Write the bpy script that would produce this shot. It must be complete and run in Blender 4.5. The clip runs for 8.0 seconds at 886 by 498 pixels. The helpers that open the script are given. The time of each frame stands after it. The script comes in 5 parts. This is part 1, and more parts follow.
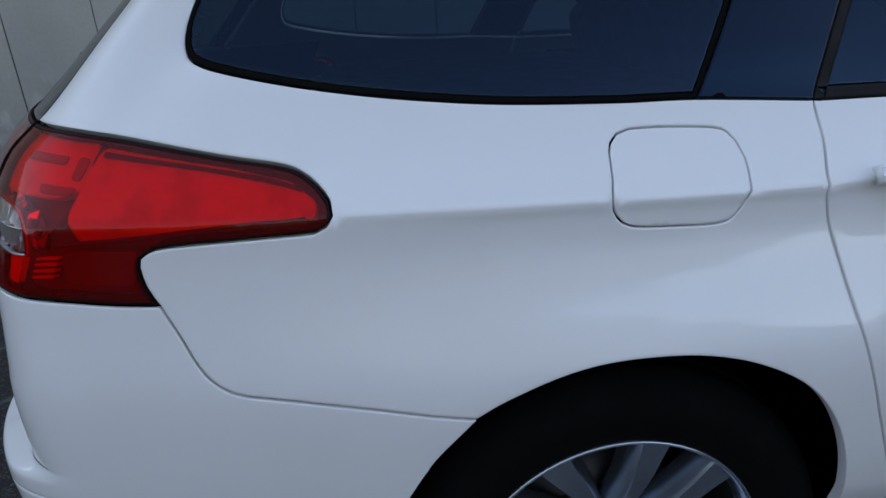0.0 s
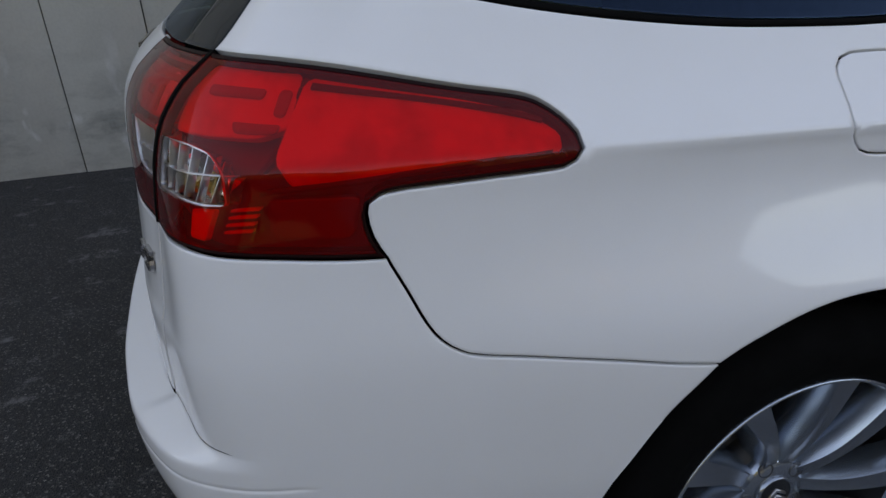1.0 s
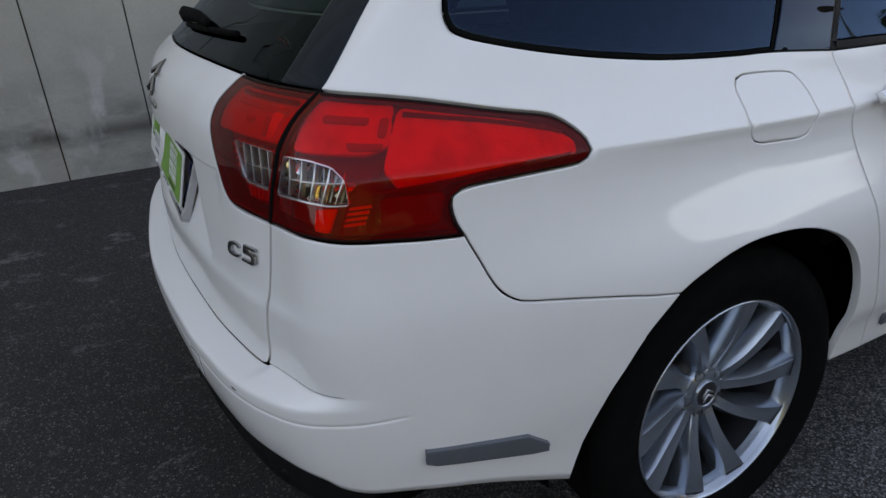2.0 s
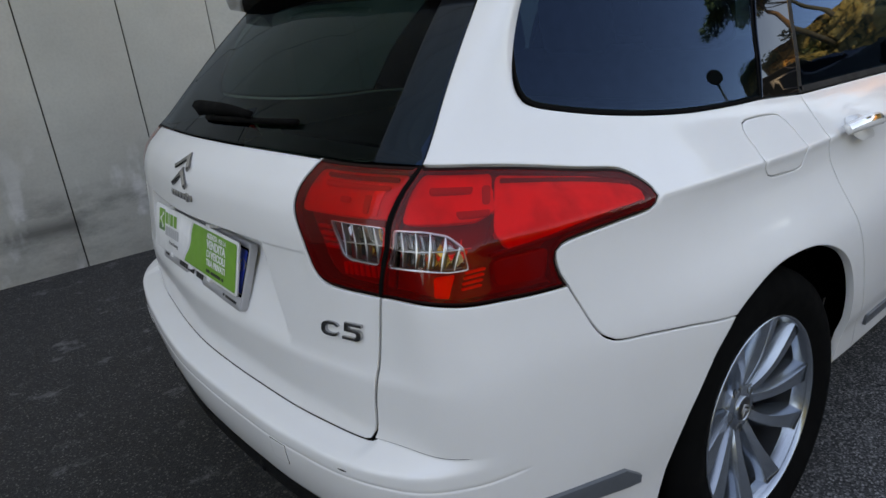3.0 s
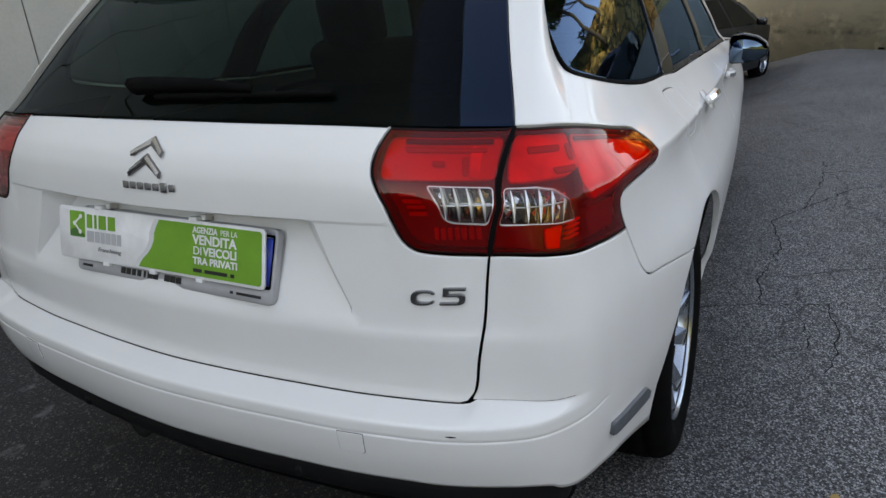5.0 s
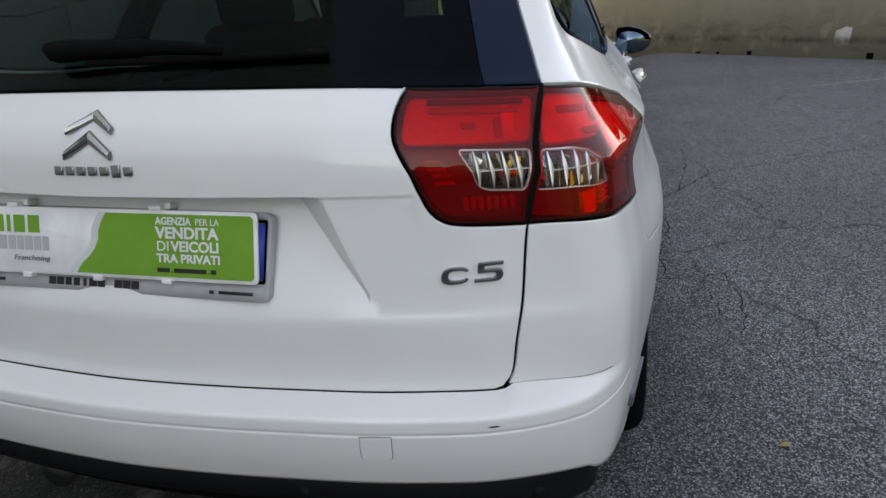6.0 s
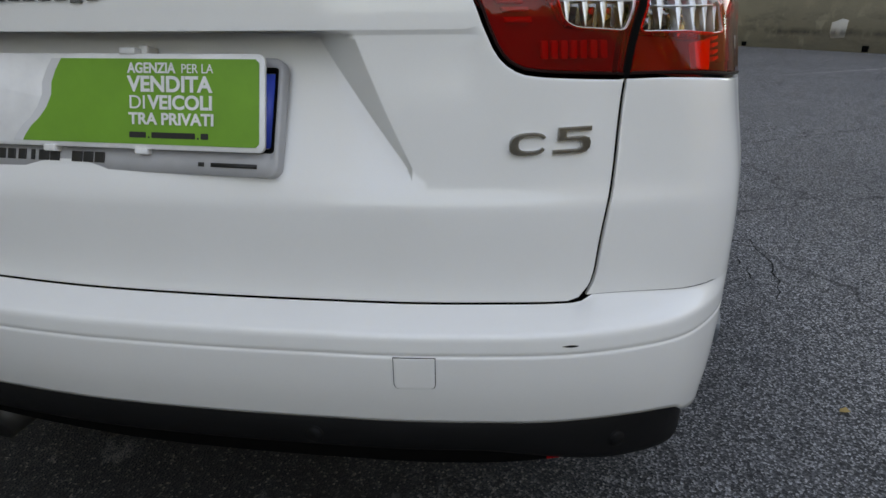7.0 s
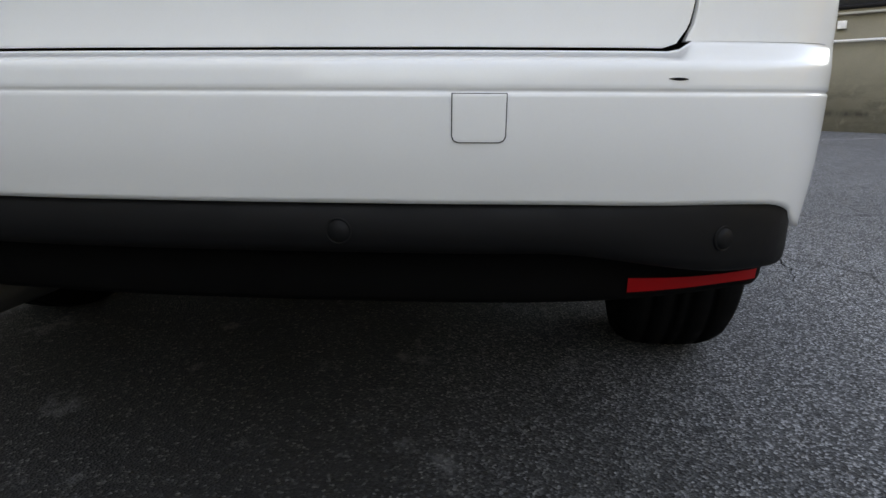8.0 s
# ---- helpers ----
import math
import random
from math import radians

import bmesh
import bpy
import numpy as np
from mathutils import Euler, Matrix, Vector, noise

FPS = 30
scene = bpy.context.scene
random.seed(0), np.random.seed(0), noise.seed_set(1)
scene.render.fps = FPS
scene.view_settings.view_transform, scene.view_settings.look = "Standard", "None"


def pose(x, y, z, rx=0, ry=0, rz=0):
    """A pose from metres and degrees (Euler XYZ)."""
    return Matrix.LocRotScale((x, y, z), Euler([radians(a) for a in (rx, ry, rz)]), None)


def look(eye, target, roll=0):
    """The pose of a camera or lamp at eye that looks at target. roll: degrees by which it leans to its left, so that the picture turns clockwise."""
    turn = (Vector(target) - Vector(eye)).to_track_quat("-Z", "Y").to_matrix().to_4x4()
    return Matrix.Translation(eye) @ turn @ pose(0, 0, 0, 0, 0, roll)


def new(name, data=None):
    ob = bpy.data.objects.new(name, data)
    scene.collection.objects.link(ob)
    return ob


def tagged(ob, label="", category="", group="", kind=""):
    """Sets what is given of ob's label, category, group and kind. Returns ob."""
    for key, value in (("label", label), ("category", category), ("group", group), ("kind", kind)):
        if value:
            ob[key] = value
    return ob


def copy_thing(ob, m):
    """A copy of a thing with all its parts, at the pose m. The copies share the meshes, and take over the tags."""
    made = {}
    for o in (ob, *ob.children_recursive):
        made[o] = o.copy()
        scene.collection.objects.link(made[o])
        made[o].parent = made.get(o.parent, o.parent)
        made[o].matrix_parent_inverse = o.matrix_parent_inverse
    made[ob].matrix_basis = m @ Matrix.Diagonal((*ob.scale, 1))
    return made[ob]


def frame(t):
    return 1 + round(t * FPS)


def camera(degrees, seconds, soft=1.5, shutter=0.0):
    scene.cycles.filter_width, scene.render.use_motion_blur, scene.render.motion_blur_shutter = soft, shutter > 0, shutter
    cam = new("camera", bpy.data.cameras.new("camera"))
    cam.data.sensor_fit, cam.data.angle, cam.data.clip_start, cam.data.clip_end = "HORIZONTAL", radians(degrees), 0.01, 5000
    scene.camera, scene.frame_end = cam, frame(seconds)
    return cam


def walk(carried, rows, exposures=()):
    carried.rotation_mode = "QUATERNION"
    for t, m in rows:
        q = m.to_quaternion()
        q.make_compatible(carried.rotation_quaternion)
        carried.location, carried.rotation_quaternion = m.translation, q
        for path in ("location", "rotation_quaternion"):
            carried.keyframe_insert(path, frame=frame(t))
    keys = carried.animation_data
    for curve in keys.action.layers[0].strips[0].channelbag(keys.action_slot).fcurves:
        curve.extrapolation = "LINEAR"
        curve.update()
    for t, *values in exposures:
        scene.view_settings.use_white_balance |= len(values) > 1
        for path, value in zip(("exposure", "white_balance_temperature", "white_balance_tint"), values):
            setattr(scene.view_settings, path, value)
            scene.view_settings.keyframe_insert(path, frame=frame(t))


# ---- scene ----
cam = camera(69.6, 8.0)
PATH = [
    (0, (1.479, 0.618, 1.125), (-0.362, 0.855, 0.379), -3.2),
    (0.2, (1.476, 0.527, 1.106), (-0.366, 0.772, 0.367), -1.3),
    (0.5, (1.435, 0.439, 1.097), (-0.401, 0.664, 0.336), -2.2),
    (0.7, (1.376, 0.381, 1.098), (-0.413, 0.713, 0.268), -2.8),
    (1, (1.363, 0.291, 1.074), (-0.410, 0.738, 0.264), -3.1),
    (1.2, (1.371, 0.243, 1.078), (-0.355, 0.762, 0.211), -2.2),
    (2.3, (1.522, -0.103, 1.183), (-0.097, 0.796, 0.428), -2.9),
    (2.5, (1.498, -0.155, 1.186), (-0.120, 0.786, 0.482), -2.8),
    (2.8, (1.432, -0.236, 1.178), (-0.138, 0.804, 0.505), -4.9),
    (3, (1.387, -0.281, 1.194), (-0.140, 0.829, 0.534), -6.1),
    (3.2, (1.347, -0.328, 1.207), (-0.147, 0.822, 0.539), -5.4),
    (3.5, (1.303, -0.411, 1.216), (-0.142, 0.811, 0.569), -3.3),
    (3.7, (1.256, -0.487, 1.234), (-0.120, 0.830, 0.622), -3.8),
    (4, (1.214, -0.593, 1.241), (-0.023, 0.843, 0.603), -3.5),
    (4.2, (1.188, -0.640, 1.235), (0.017, 0.838, 0.569), -2.8),
    (4.5, (1.138, -0.672, 1.229), (0.038, 0.852, 0.544), -2.6),
    (4.7, (1.080, -0.671, 1.205), (0.070, 0.912, 0.516), -3.3),
    (5.8, (0.776, -0.670, 1.166), (0.210, 1.085, 0.391), -3.2),
    (6, (0.725, -0.693, 1.119), (0.257, 1.113, 0.400), -2.8),
    (6.2, (0.696, -0.687, 1.112), (0.275, 1.117, 0.360), -1.2),
    (6.5, (0.672, -0.657, 1.075), (0.270, 1.142, 0.298), -1.1),
    (6.8, (0.632, -0.591, 0.997), (0.231, 1.214, 0.234), -1.3),
    (7, (0.593, -0.568, 0.911), (0.183, 1.243, 0.169), -0.7),
    (7.2, (0.577, -0.556, 0.810), (0.194, 1.284, 0.127), -1.5),
    (7.5, (0.556, -0.543, 0.695), (0.239, 1.322, 0.047), 0.2),
    (8, (0.486, -0.537, 0.538), (0.172, 1.382, 0.069), 0.2),
]
walk(cam, [(t, look(eye, target, roll)) for t, eye, target, roll in PATH],
     [(0, 1.92, 10000, 19), (.5, 1.82, 11200, 22), (1.0, 1.86, 12300, 23), (2.5, 2.2, 13300, 22), (4.0, 2.5, 14200, 20), (6.0, 2.5, 15000, 22), (6.5, 2.5, 15000, 22), (7.0, 2.38, 15000, 21), (7.5, 2.32, 15000, 22), (8.0, 2.83, 15500, 22)])

# ---- light: open shade under a clear sky, the sun behind the tall wall ----
SUN_ELEVATION, SUN_AZIMUTH = 33.0, 246.0  # degrees; azimuth clockwise from +y
world = bpy.data.worlds.new("sky")
scene.world = world
world.use_nodes = True
wn = world.node_tree.nodes
sky = wn.new("ShaderNodeTexSky")
sky.sky_type, sky.sun_disc = "NISHITA", False
sky.dust_density, sky.ozone_density = .2, 3.5
sky.sun_elevation, sky.sun_rotation = radians(SUN_ELEVATION), radians(SUN_AZIMUTH)
world.node_tree.links.new(sky.outputs[0], wn["Background"].inputs[0])
wn["Background"].inputs[1].default_value = .15
sun = new("sun", bpy.data.lights.new("sun", "SUN"))
sun.data.energy, sun.data.angle, sun.data.color = 5.0, radians(.53), (1.0, .86, .66)
az, el = radians(SUN_AZIMUTH), radians(SUN_ELEVATION)
sun.matrix_world = look((math.sin(az) * math.cos(el) * 50, math.cos(az) * math.cos(el) * 50, math.sin(el) * 50), (0, 0, 0))


# ---- materials ----
def material(name, color, rough=.5, metal=0.0, coat=0.0, coat_rough=.03, spec=.5):
    m = bpy.data.materials.new(name)
    m.use_nodes = True
    b = m.node_tree.nodes["Principled BSDF"]
    b.inputs["Base Color"].default_value = (*color, 1)
    b.inputs["Roughness"].default_value, b.inputs["Metallic"].default_value = rough, metal
    b.inputs["Coat Weight"].default_value, b.inputs["Coat Roughness"].default_value = coat, coat_rough
    b.inputs["Specular IOR Level"].default_value = spec
    return m


def add(m, kind, **values):
    n = m.node_tree.nodes.new("ShaderNode" + kind)
    for k, v in values.items():
        n.inputs[k.replace("_", " ")].default_value = v
    return n


def link(m, a, b):
    m.node_tree.links.new(a, b)


def coords(m, scale=1.0, space="Object", stretch=(1, 1, 1)):
    tc = m.node_tree.nodes.new("ShaderNodeTexCoord")
    mp = m.node_tree.nodes.new("ShaderNodeMapping")
    mp.inputs["Scale"].default_value = tuple(scale * v for v in stretch)
    link(m, tc.outputs[space], mp.inputs[0])
    return mp.outputs[0]


def ramp(m, fac, stops):
    r = m.node_tree.nodes.new("ShaderNodeValToRGB")
    e = r.color_ramp.elements
    while len(e) < len(stops):
        e.new(.5)
    for el, (p, c) in zip(e, stops):
        el.position, el.color = p, (*c, 1)
    link(m, fac, r.inputs[0])
    return r.outputs[0]


def mixed(m, kind, fac, a, b):
    n = m.node_tree.nodes.new("ShaderNodeMix")
    n.data_type, n.blend_type = "RGBA", kind
    for v, i in ((fac, 0), (a, 6), (b, 7)):
        if isinstance(v, (int, float)):
            n.inputs[i].default_value = v
        elif isinstance(v, tuple):
            n.inputs[i].default_value = (*v, 1)
        else:
            link(m, v, n.inputs[i])
    return n.outputs[2]


def noise_tex(m, vec, scale, detail=4.0, rough=.55):
    n = add(m, "TexNoise", Scale=scale, Detail=detail, Roughness=rough)
    link(m, vec, n.inputs["Vector"])
    return n.outputs["Fac"]


def bump(m, height, strength=.3, distance=.01):
    b = add(m, "Bump", Strength=strength, Distance=distance)
    link(m, height, b.inputs["Height"])
    link(m, b.outputs[0], m.node_tree.nodes["Principled BSDF"].inputs["Normal"])
    return b


def set_color(m, out):
    link(m, out, m.node_tree.nodes["Principled BSDF"].inputs["Base Color"])


def set_rough(m, out):
    link(m, out, m.node_tree.nodes["Principled BSDF"].inputs["Roughness"])


def gray(v):
    return (v, v, v)


def paint(name, color, flake=.0):
    """Car paint: a slightly pearled base under clear lacquer, with road dust low down in its grain."""
    m = material(name, color, .42, flake, .8, .08)
    p = coords(m)
    fine, broad = noise_tex(m, p, 900, 2), noise_tex(m, p, 7, 5)
    c = mixed(m, "MULTIPLY", .05, color, ramp(m, fine, [(.3, gray(.6)), (.7, gray(1))]))
    set_color(m, mixed(m, "MULTIPLY", .10, c, ramp(m, broad, [(.35, (.80, .78, .74)), (.65, gray(1))])))
    return m


def plastic(name, color, rough, grain=1400, depth=.12):
    m = material(name, color, rough)
    p = coords(m)
    set_color(m, mixed(m, "MULTIPLY", .5, color, ramp(m, noise_tex(m, p, 14, 5), [(.3, gray(.7)), (.75, gray(1.25))])))
    set_rough(m, ramp(m, noise_tex(m, p, 22, 4), [(.3, gray(rough * .85)), (.7, gray(min(rough * 1.15, 1)))]))
    bump(m, noise_tex(m, p, grain, 2), depth, .001)
    return m


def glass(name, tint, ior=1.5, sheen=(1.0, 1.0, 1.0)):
    """A pane: tinted see-through with a mirror-like sheen that grows towards grazing angles, alike from both sides;
    sheen colours the reflection, bluish to paint in the sky.
    """
    m = bpy.data.materials.new(name)
    m.use_nodes = True
    t = m.node_tree
    t.nodes.remove(t.nodes["Principled BSDF"])
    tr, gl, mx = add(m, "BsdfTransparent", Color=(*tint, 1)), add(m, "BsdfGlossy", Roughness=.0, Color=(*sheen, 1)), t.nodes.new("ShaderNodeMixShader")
    lw, power, scale = add(m, "LayerWeight", Blend=.5), t.nodes.new("ShaderNodeMath"), t.nodes.new("ShaderNodeMath")
    power.operation, scale.operation = "POWER", "MULTIPLY_ADD"
    straight_on = ((ior - 1) / (ior + 1)) ** 2
    power.inputs[1].default_value, scale.inputs[1].default_value, scale.inputs[2].default_value = 5, 1 - straight_on, straight_on
    link(m, lw.outputs["Facing"], power.inputs[0])
    link(m, power.outputs[0], scale.inputs[0])
    link(m, scale.outputs[0], mx.inputs[0])
    link(m, tr.outputs[0], mx.inputs[1])
    link(m, gl.outputs[0], mx.inputs[2])
    link(m, mx.outputs[0], t.nodes["Material Output"].inputs[0])
    return m


WHITE = paint("white_paint", (.80, .80, .79))
GREY_PAINT = paint("dark_grey_paint", (.009, .0125, .017), .1)
for name, value in (("Coat Weight", .3), ("Specular IOR Level", .25)):
    GREY_PAINT.node_tree.nodes["Principled BSDF"].inputs[name].default_value = value
BLACK_PAINT = paint("black_car_paint", (.006, .006, .007))
HATCH_GLASS = material("dark_car_glass", (.005, .006, .006), .03, spec=.03)
UPPER_ROAD = plastic("lane_asphalt", (.06, .06, .058), .9, 150, .4)
BLACK_GLOSS = material("gloss_black", (.006, .006, .007), .08, 0, 1)
BLACK_PLASTIC = plastic("black_plastic", (.006, .006, .0065), .55)
BLACK_PLASTIC.node_tree.nodes["Principled BSDF"].inputs["Specular IOR Level"].default_value = .15
RUBBER = plastic("rubber", (.0045, .0045, .0045), .85, 500, .25)
RUBBER.node_tree.nodes["Principled BSDF"].inputs["Specular IOR Level"].default_value = .05
# near-black without gloss: shade of gaps and cavities put into the colour
VOID = material("shade_black", (.004, .004, .004), 1, spec=0)
TRIM_GREY = plastic("grey_plastic", (.10, .115, .13), .38)
CHROME = material("chrome", (.78, .78, .79), .08, 1)
SATIN_METAL = material("satin_metal", (.62, .62, .63), .28, 1)
ALLOY = material("alloy", (.37, .43, .49), .22, .9, .3, .08)
BADGE = material("badge_chrome", (.38, .38, .39), .22, .95)
# darker copy of the badge chrome, with a dark reflection as its colour
BADGE_DARK = material("badge_chrome_dim", (.20, .20, .205), .18, .95)
# rim metal darker than the alloy: shade between the spokes put into the colour
BARREL = material("darkened_rim_metal", (.022, .024, .027), .5, .4)
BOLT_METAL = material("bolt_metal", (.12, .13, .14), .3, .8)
# brake metal darkened as well, for that shade behind the spokes
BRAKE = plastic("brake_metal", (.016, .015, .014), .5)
# blue gloss tint of the panes: the sky's colour painted into their reflections
SKY_SHEEN = (.27, .53, .90)
TINTED = glass("tinted_glass", (.16, .26, .29), 1.50, SKY_SHEEN)
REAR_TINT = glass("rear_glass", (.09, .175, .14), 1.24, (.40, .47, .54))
FRIT_BLACK = material("ceramic_black", (.004, .004, .0045), .015, spec=.36)
# the black edge's gloss is tinted blue too, for the reflected sky
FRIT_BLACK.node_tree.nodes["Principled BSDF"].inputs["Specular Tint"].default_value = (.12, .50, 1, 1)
CLEAR_LENS = glass("clear_lens", (.93, .94, .95), 1.45)


def lens_plastic(name, clear, body, share):
    """Moulded lamp plastic: partly clear, partly milky with its own dye, under a polished face."""
    m = glass(name, clear, 1.33)
    t = m.node_tree
    mix = [n for n in t.nodes if n.bl_idname == "ShaderNodeMixShader"][0]
    clear_out = mix.inputs[1].links[0].from_socket
    df, mx = add(m, "BsdfDiffuse", Color=(*body, 1)), t.nodes.new("ShaderNodeMixShader")
    mx.inputs[0].default_value = share
    link(m, clear_out, mx.inputs[1])
    link(m, df.outputs[0], mx.inputs[2])
    link(m, mx.outputs[0], mix.inputs[1])
    return m


RED_LENS = lens_plastic("red_lens", (.99, .020, .020), (.90, .012, .012), .10)
LENS_RIM = material("lamp_rim", (.012, .002, .002), .45, spec=.12)
LAMP_BOWL = material("lamp_reflector", (.96, .95, .94), .38, .12)
set_color(LAMP_BOWL, mixed(LAMP_BOWL, "MULTIPLY", 1, (.96, .95, .94), ramp(LAMP_BOWL, noise_tex(LAMP_BOWL, coords(LAMP_BOWL), 16, 3), [(.36, gray(.74)), (.58, gray(1))])))
bump(LAMP_BOWL, noise_tex(LAMP_BOWL, coords(LAMP_BOWL), 30, 2), .5, .01)
LAMP_MID = material("lamp_seat", (.40, .39, .38), .5)
# dimmer copy of the reflector: the inner lamp's weaker light is in its colour
LAMP_BOWL_DIM = material("lamp_reflector_dim", (.62, .60, .60), .3, .5)
bump(LAMP_BOWL_DIM, noise_tex(LAMP_BOWL_DIM, coords(LAMP_BOWL_DIM), 30, 2), .5, .01)
LAMP_CELL = material("lamp_cell_back", (.30, .30, .30), .22, .8)
LAMP_DARK = material("lamp_housing", (.05, .047, .045), .45)
# chrome coloured gold: the warm reflection is painted into these facets
WARM_GLINT_CELL = material("lamp_cell_warm_glint", (.80, .58, .28), .15, 1)
LAMP_BACK = material("lamp_back", (.13, .115, .11), .35, .15)
# orange of a warm reflection in the lamp, painted as a piece of its own
AMBER = material("amber_reflection", (.95, .42, .06), .3)
RED_PLASTIC = material("red_reflector", (.36, .004, .005), .35, 0, .0, spec=.2)
INTERIOR = plastic("interior_cloth", (.022, .023, .026), .85)
HEADLINER = plastic("headliner", (.10, .10, .10), .9)
BLUE = material("plate_blue", (.015, .10, .62), .4)
YELLOW = material("plate_yellow", (.75, .60, .08), .4)
SIGN_WHITE = plastic("sign_white", (.82, .82, .82), .4, 300, .03)
SIGN_GREEN = plastic("sign_green", (.12, .36, .035), .4, 300, .03)
SIGN_DARK_GREEN = material("sign_dark_green", (.03, .15, .03), .4)
SIGN_GREY = material("sign_grey", (.46, .46, .47), .45)
SIGN_PALE = material("sign_pale_grey", (.66, .66, .67), .45)
SIGN_DARK = material("print_dark_grey", (.16, .16, .17), .45)
SIGN_BLACK = material("print_black", (.012, .012, .012), .5)
FRAME_GREY = plastic("plate_frame_silver", (.42, .42, .43), .32)


def asphalt():
    """Worn asphalt: pale stone chips on the open side, a dark tarry strip along the wall, deepened and spread to paint
    shade under the car.
    """
    m = material("asphalt", (.05, .05, .05), .85)
    p = coords(m)
    v = add(m, "TexVoronoi", Scale=215.0, Randomness=1.0)
    link(m, p, v.inputs["Vector"])
    pale = ramp(m, v.outputs["Color"], [(.2, (.016, .017, .019)), (.55, (.11, .115, .12)), (.85, (.45, .455, .46))])
    # the tar's own dark, deepened for the shade under the car
    tarry_shaded = ramp(m, v.outputs["Color"], [(.3, (.011, .0108, .0105)), (.76, (.029, .0285, .028)), (.94, (.15, .148, .142))])
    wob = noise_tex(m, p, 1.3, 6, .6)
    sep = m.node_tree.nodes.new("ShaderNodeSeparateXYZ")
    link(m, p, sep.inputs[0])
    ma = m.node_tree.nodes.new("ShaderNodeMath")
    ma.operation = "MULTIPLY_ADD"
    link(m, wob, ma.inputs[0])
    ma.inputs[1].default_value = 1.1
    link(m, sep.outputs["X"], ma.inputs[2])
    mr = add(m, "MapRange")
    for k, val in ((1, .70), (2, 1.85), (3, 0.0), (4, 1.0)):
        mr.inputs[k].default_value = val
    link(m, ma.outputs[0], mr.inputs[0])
    v2 = add(m, "TexVoronoi", Scale=215.0)
    v2.feature = "DISTANCE_TO_EDGE"
    link(m, p, v2.inputs["Vector"])
    pale = mixed(m, "MULTIPLY", .85, pale, ramp(m, v2.outputs["Distance"], [(.02, gray(.3)), (.14, gray(1))]))
    # pale scuffs on the tarry part
    scuff = ramp(m, noise_tex(m, coords(m, 1, "Object", (1, .7, 1)), 6.5, 8, .72), [(.575, gray(0)), (.66, gray(.7))])
    tarry_shaded = mixed(m, "MIX", scuff, tarry_shaded, (.16, .16, .16))
    c = mixed(m, "MIX", mr.outputs[0], tarry_shaded, pale)
    c = mixed(m, "MULTIPLY", .7, c, ramp(m, noise_tex(m, p, .55, 6, .6), [(.32, gray(.72)), (.62, gray(1.1))]))
    c = mixed(m, "MULTIPLY", .6, c, ramp(m, noise_tex(m, p, 9, 5, .6), [(.3, gray(.7)), (.6, gray(1.05))]))
    bend = add(m, "TexNoise", Scale=2.2, Detail=6.0)
    link(m, p, bend.inputs["Vector"])
    va = m.node_tree.nodes.new("ShaderNodeVectorMath")
    va.operation = "MULTIPLY_ADD"
    link(m, bend.outputs["Color"], va.inputs[0])
    va.inputs[1].default_value = (.55, .55, 0)
    link(m, p, va.inputs[2])
    cr = add(m, "TexVoronoi", Scale=.62)
    cr.feature, cr.voronoi_dimensions = "DISTANCE_TO_EDGE", "2D"
    link(m, va.outputs[0], cr.inputs["Vector"])
    crack = ramp(m, cr.outputs["Distance"], [(.0, gray(.2)), (.002, gray(.3)), (.006, gray(1))])
    set_color(m, mixed(m, "MULTIPLY", mr.outputs[0], c, crack))
    bump(m, v.outputs["Distance"], .8, .004)
    return m


def concrete(name, color, stain, seam):
    """Cast concrete with pores, a stained foot and pale salt runs."""
    m = material(name, color, .85)
    place = m.node_tree.nodes.new("ShaderNodeNewGeometry").outputs["Position"]

    def stretched(stretch):
        mp = m.node_tree.nodes.new("ShaderNodeMapping")
        mp.inputs["Scale"].default_value = stretch
        link(m, place, mp.inputs[0])
        return mp.outputs[0]

    p = stretched((1, 1, 1))
    c = mixed(m, "MULTIPLY", .8, color, ramp(m, noise_tex(m, p, 1.1, 7, .62), [(.3, gray(.80)), (.65, gray(1.08))]))
    c = mixed(m, "MULTIPLY", .5, c, ramp(m, noise_tex(m, p, 60, 4), [(.3, gray(.86)), (.6, gray(1))]))
    run = noise_tex(m, stretched((1, 2.3, 1.2)), 2.0, 4, .55)
    sep = m.node_tree.nodes.new("ShaderNodeSeparateXYZ")
    link(m, p, sep.inputs[0])
    # salt runs near the foot
    pale = ramp(m, run, [(.56, gray(0)), (.63, gray(1))])
    foot = ramp(m, sep.outputs["Z"], [(.40, gray(1)), (.85, gray(0))])
    w = mixed(m, "MULTIPLY", 1.0, pale, foot)
    c = mixed(m, "MIX", mixed(m, "MULTIPLY", 1.0, w, gray(.75)), c, tuple(min(v * 1.5, .8) for v in color))
    # damp band above the foot
    dirt = noise_tex(m, stretched((1, 1, 2.5)), 2.4, 6, .65)
    band = ramp(m, sep.outputs["Z"], [(.0, gray(.5)), (seam, gray(1)), (seam + .16, gray(.35)), (.95, gray(0))])
    d = mixed(m, "MULTIPLY", 1.0, ramp(m, dirt, [(.48, gray(0)), (.66, gray(1))]), band)
    c = mixed(m, "MIX", mixed(m, "MULTIPLY", 1.0, d, gray(.7)), c, stain)
    # a broken tide line left by splashed water
    tide = ramp(m, sep.outputs["Z"], [(.21, gray(0)), (.265, gray(1)), (.285, gray(1)), (.36, gray(0))])
    broken = ramp(m, noise_tex(m, stretched((1, 1, .6)), 3.1, 5, .6), [(.46, gray(0)), (.60, gray(1))])
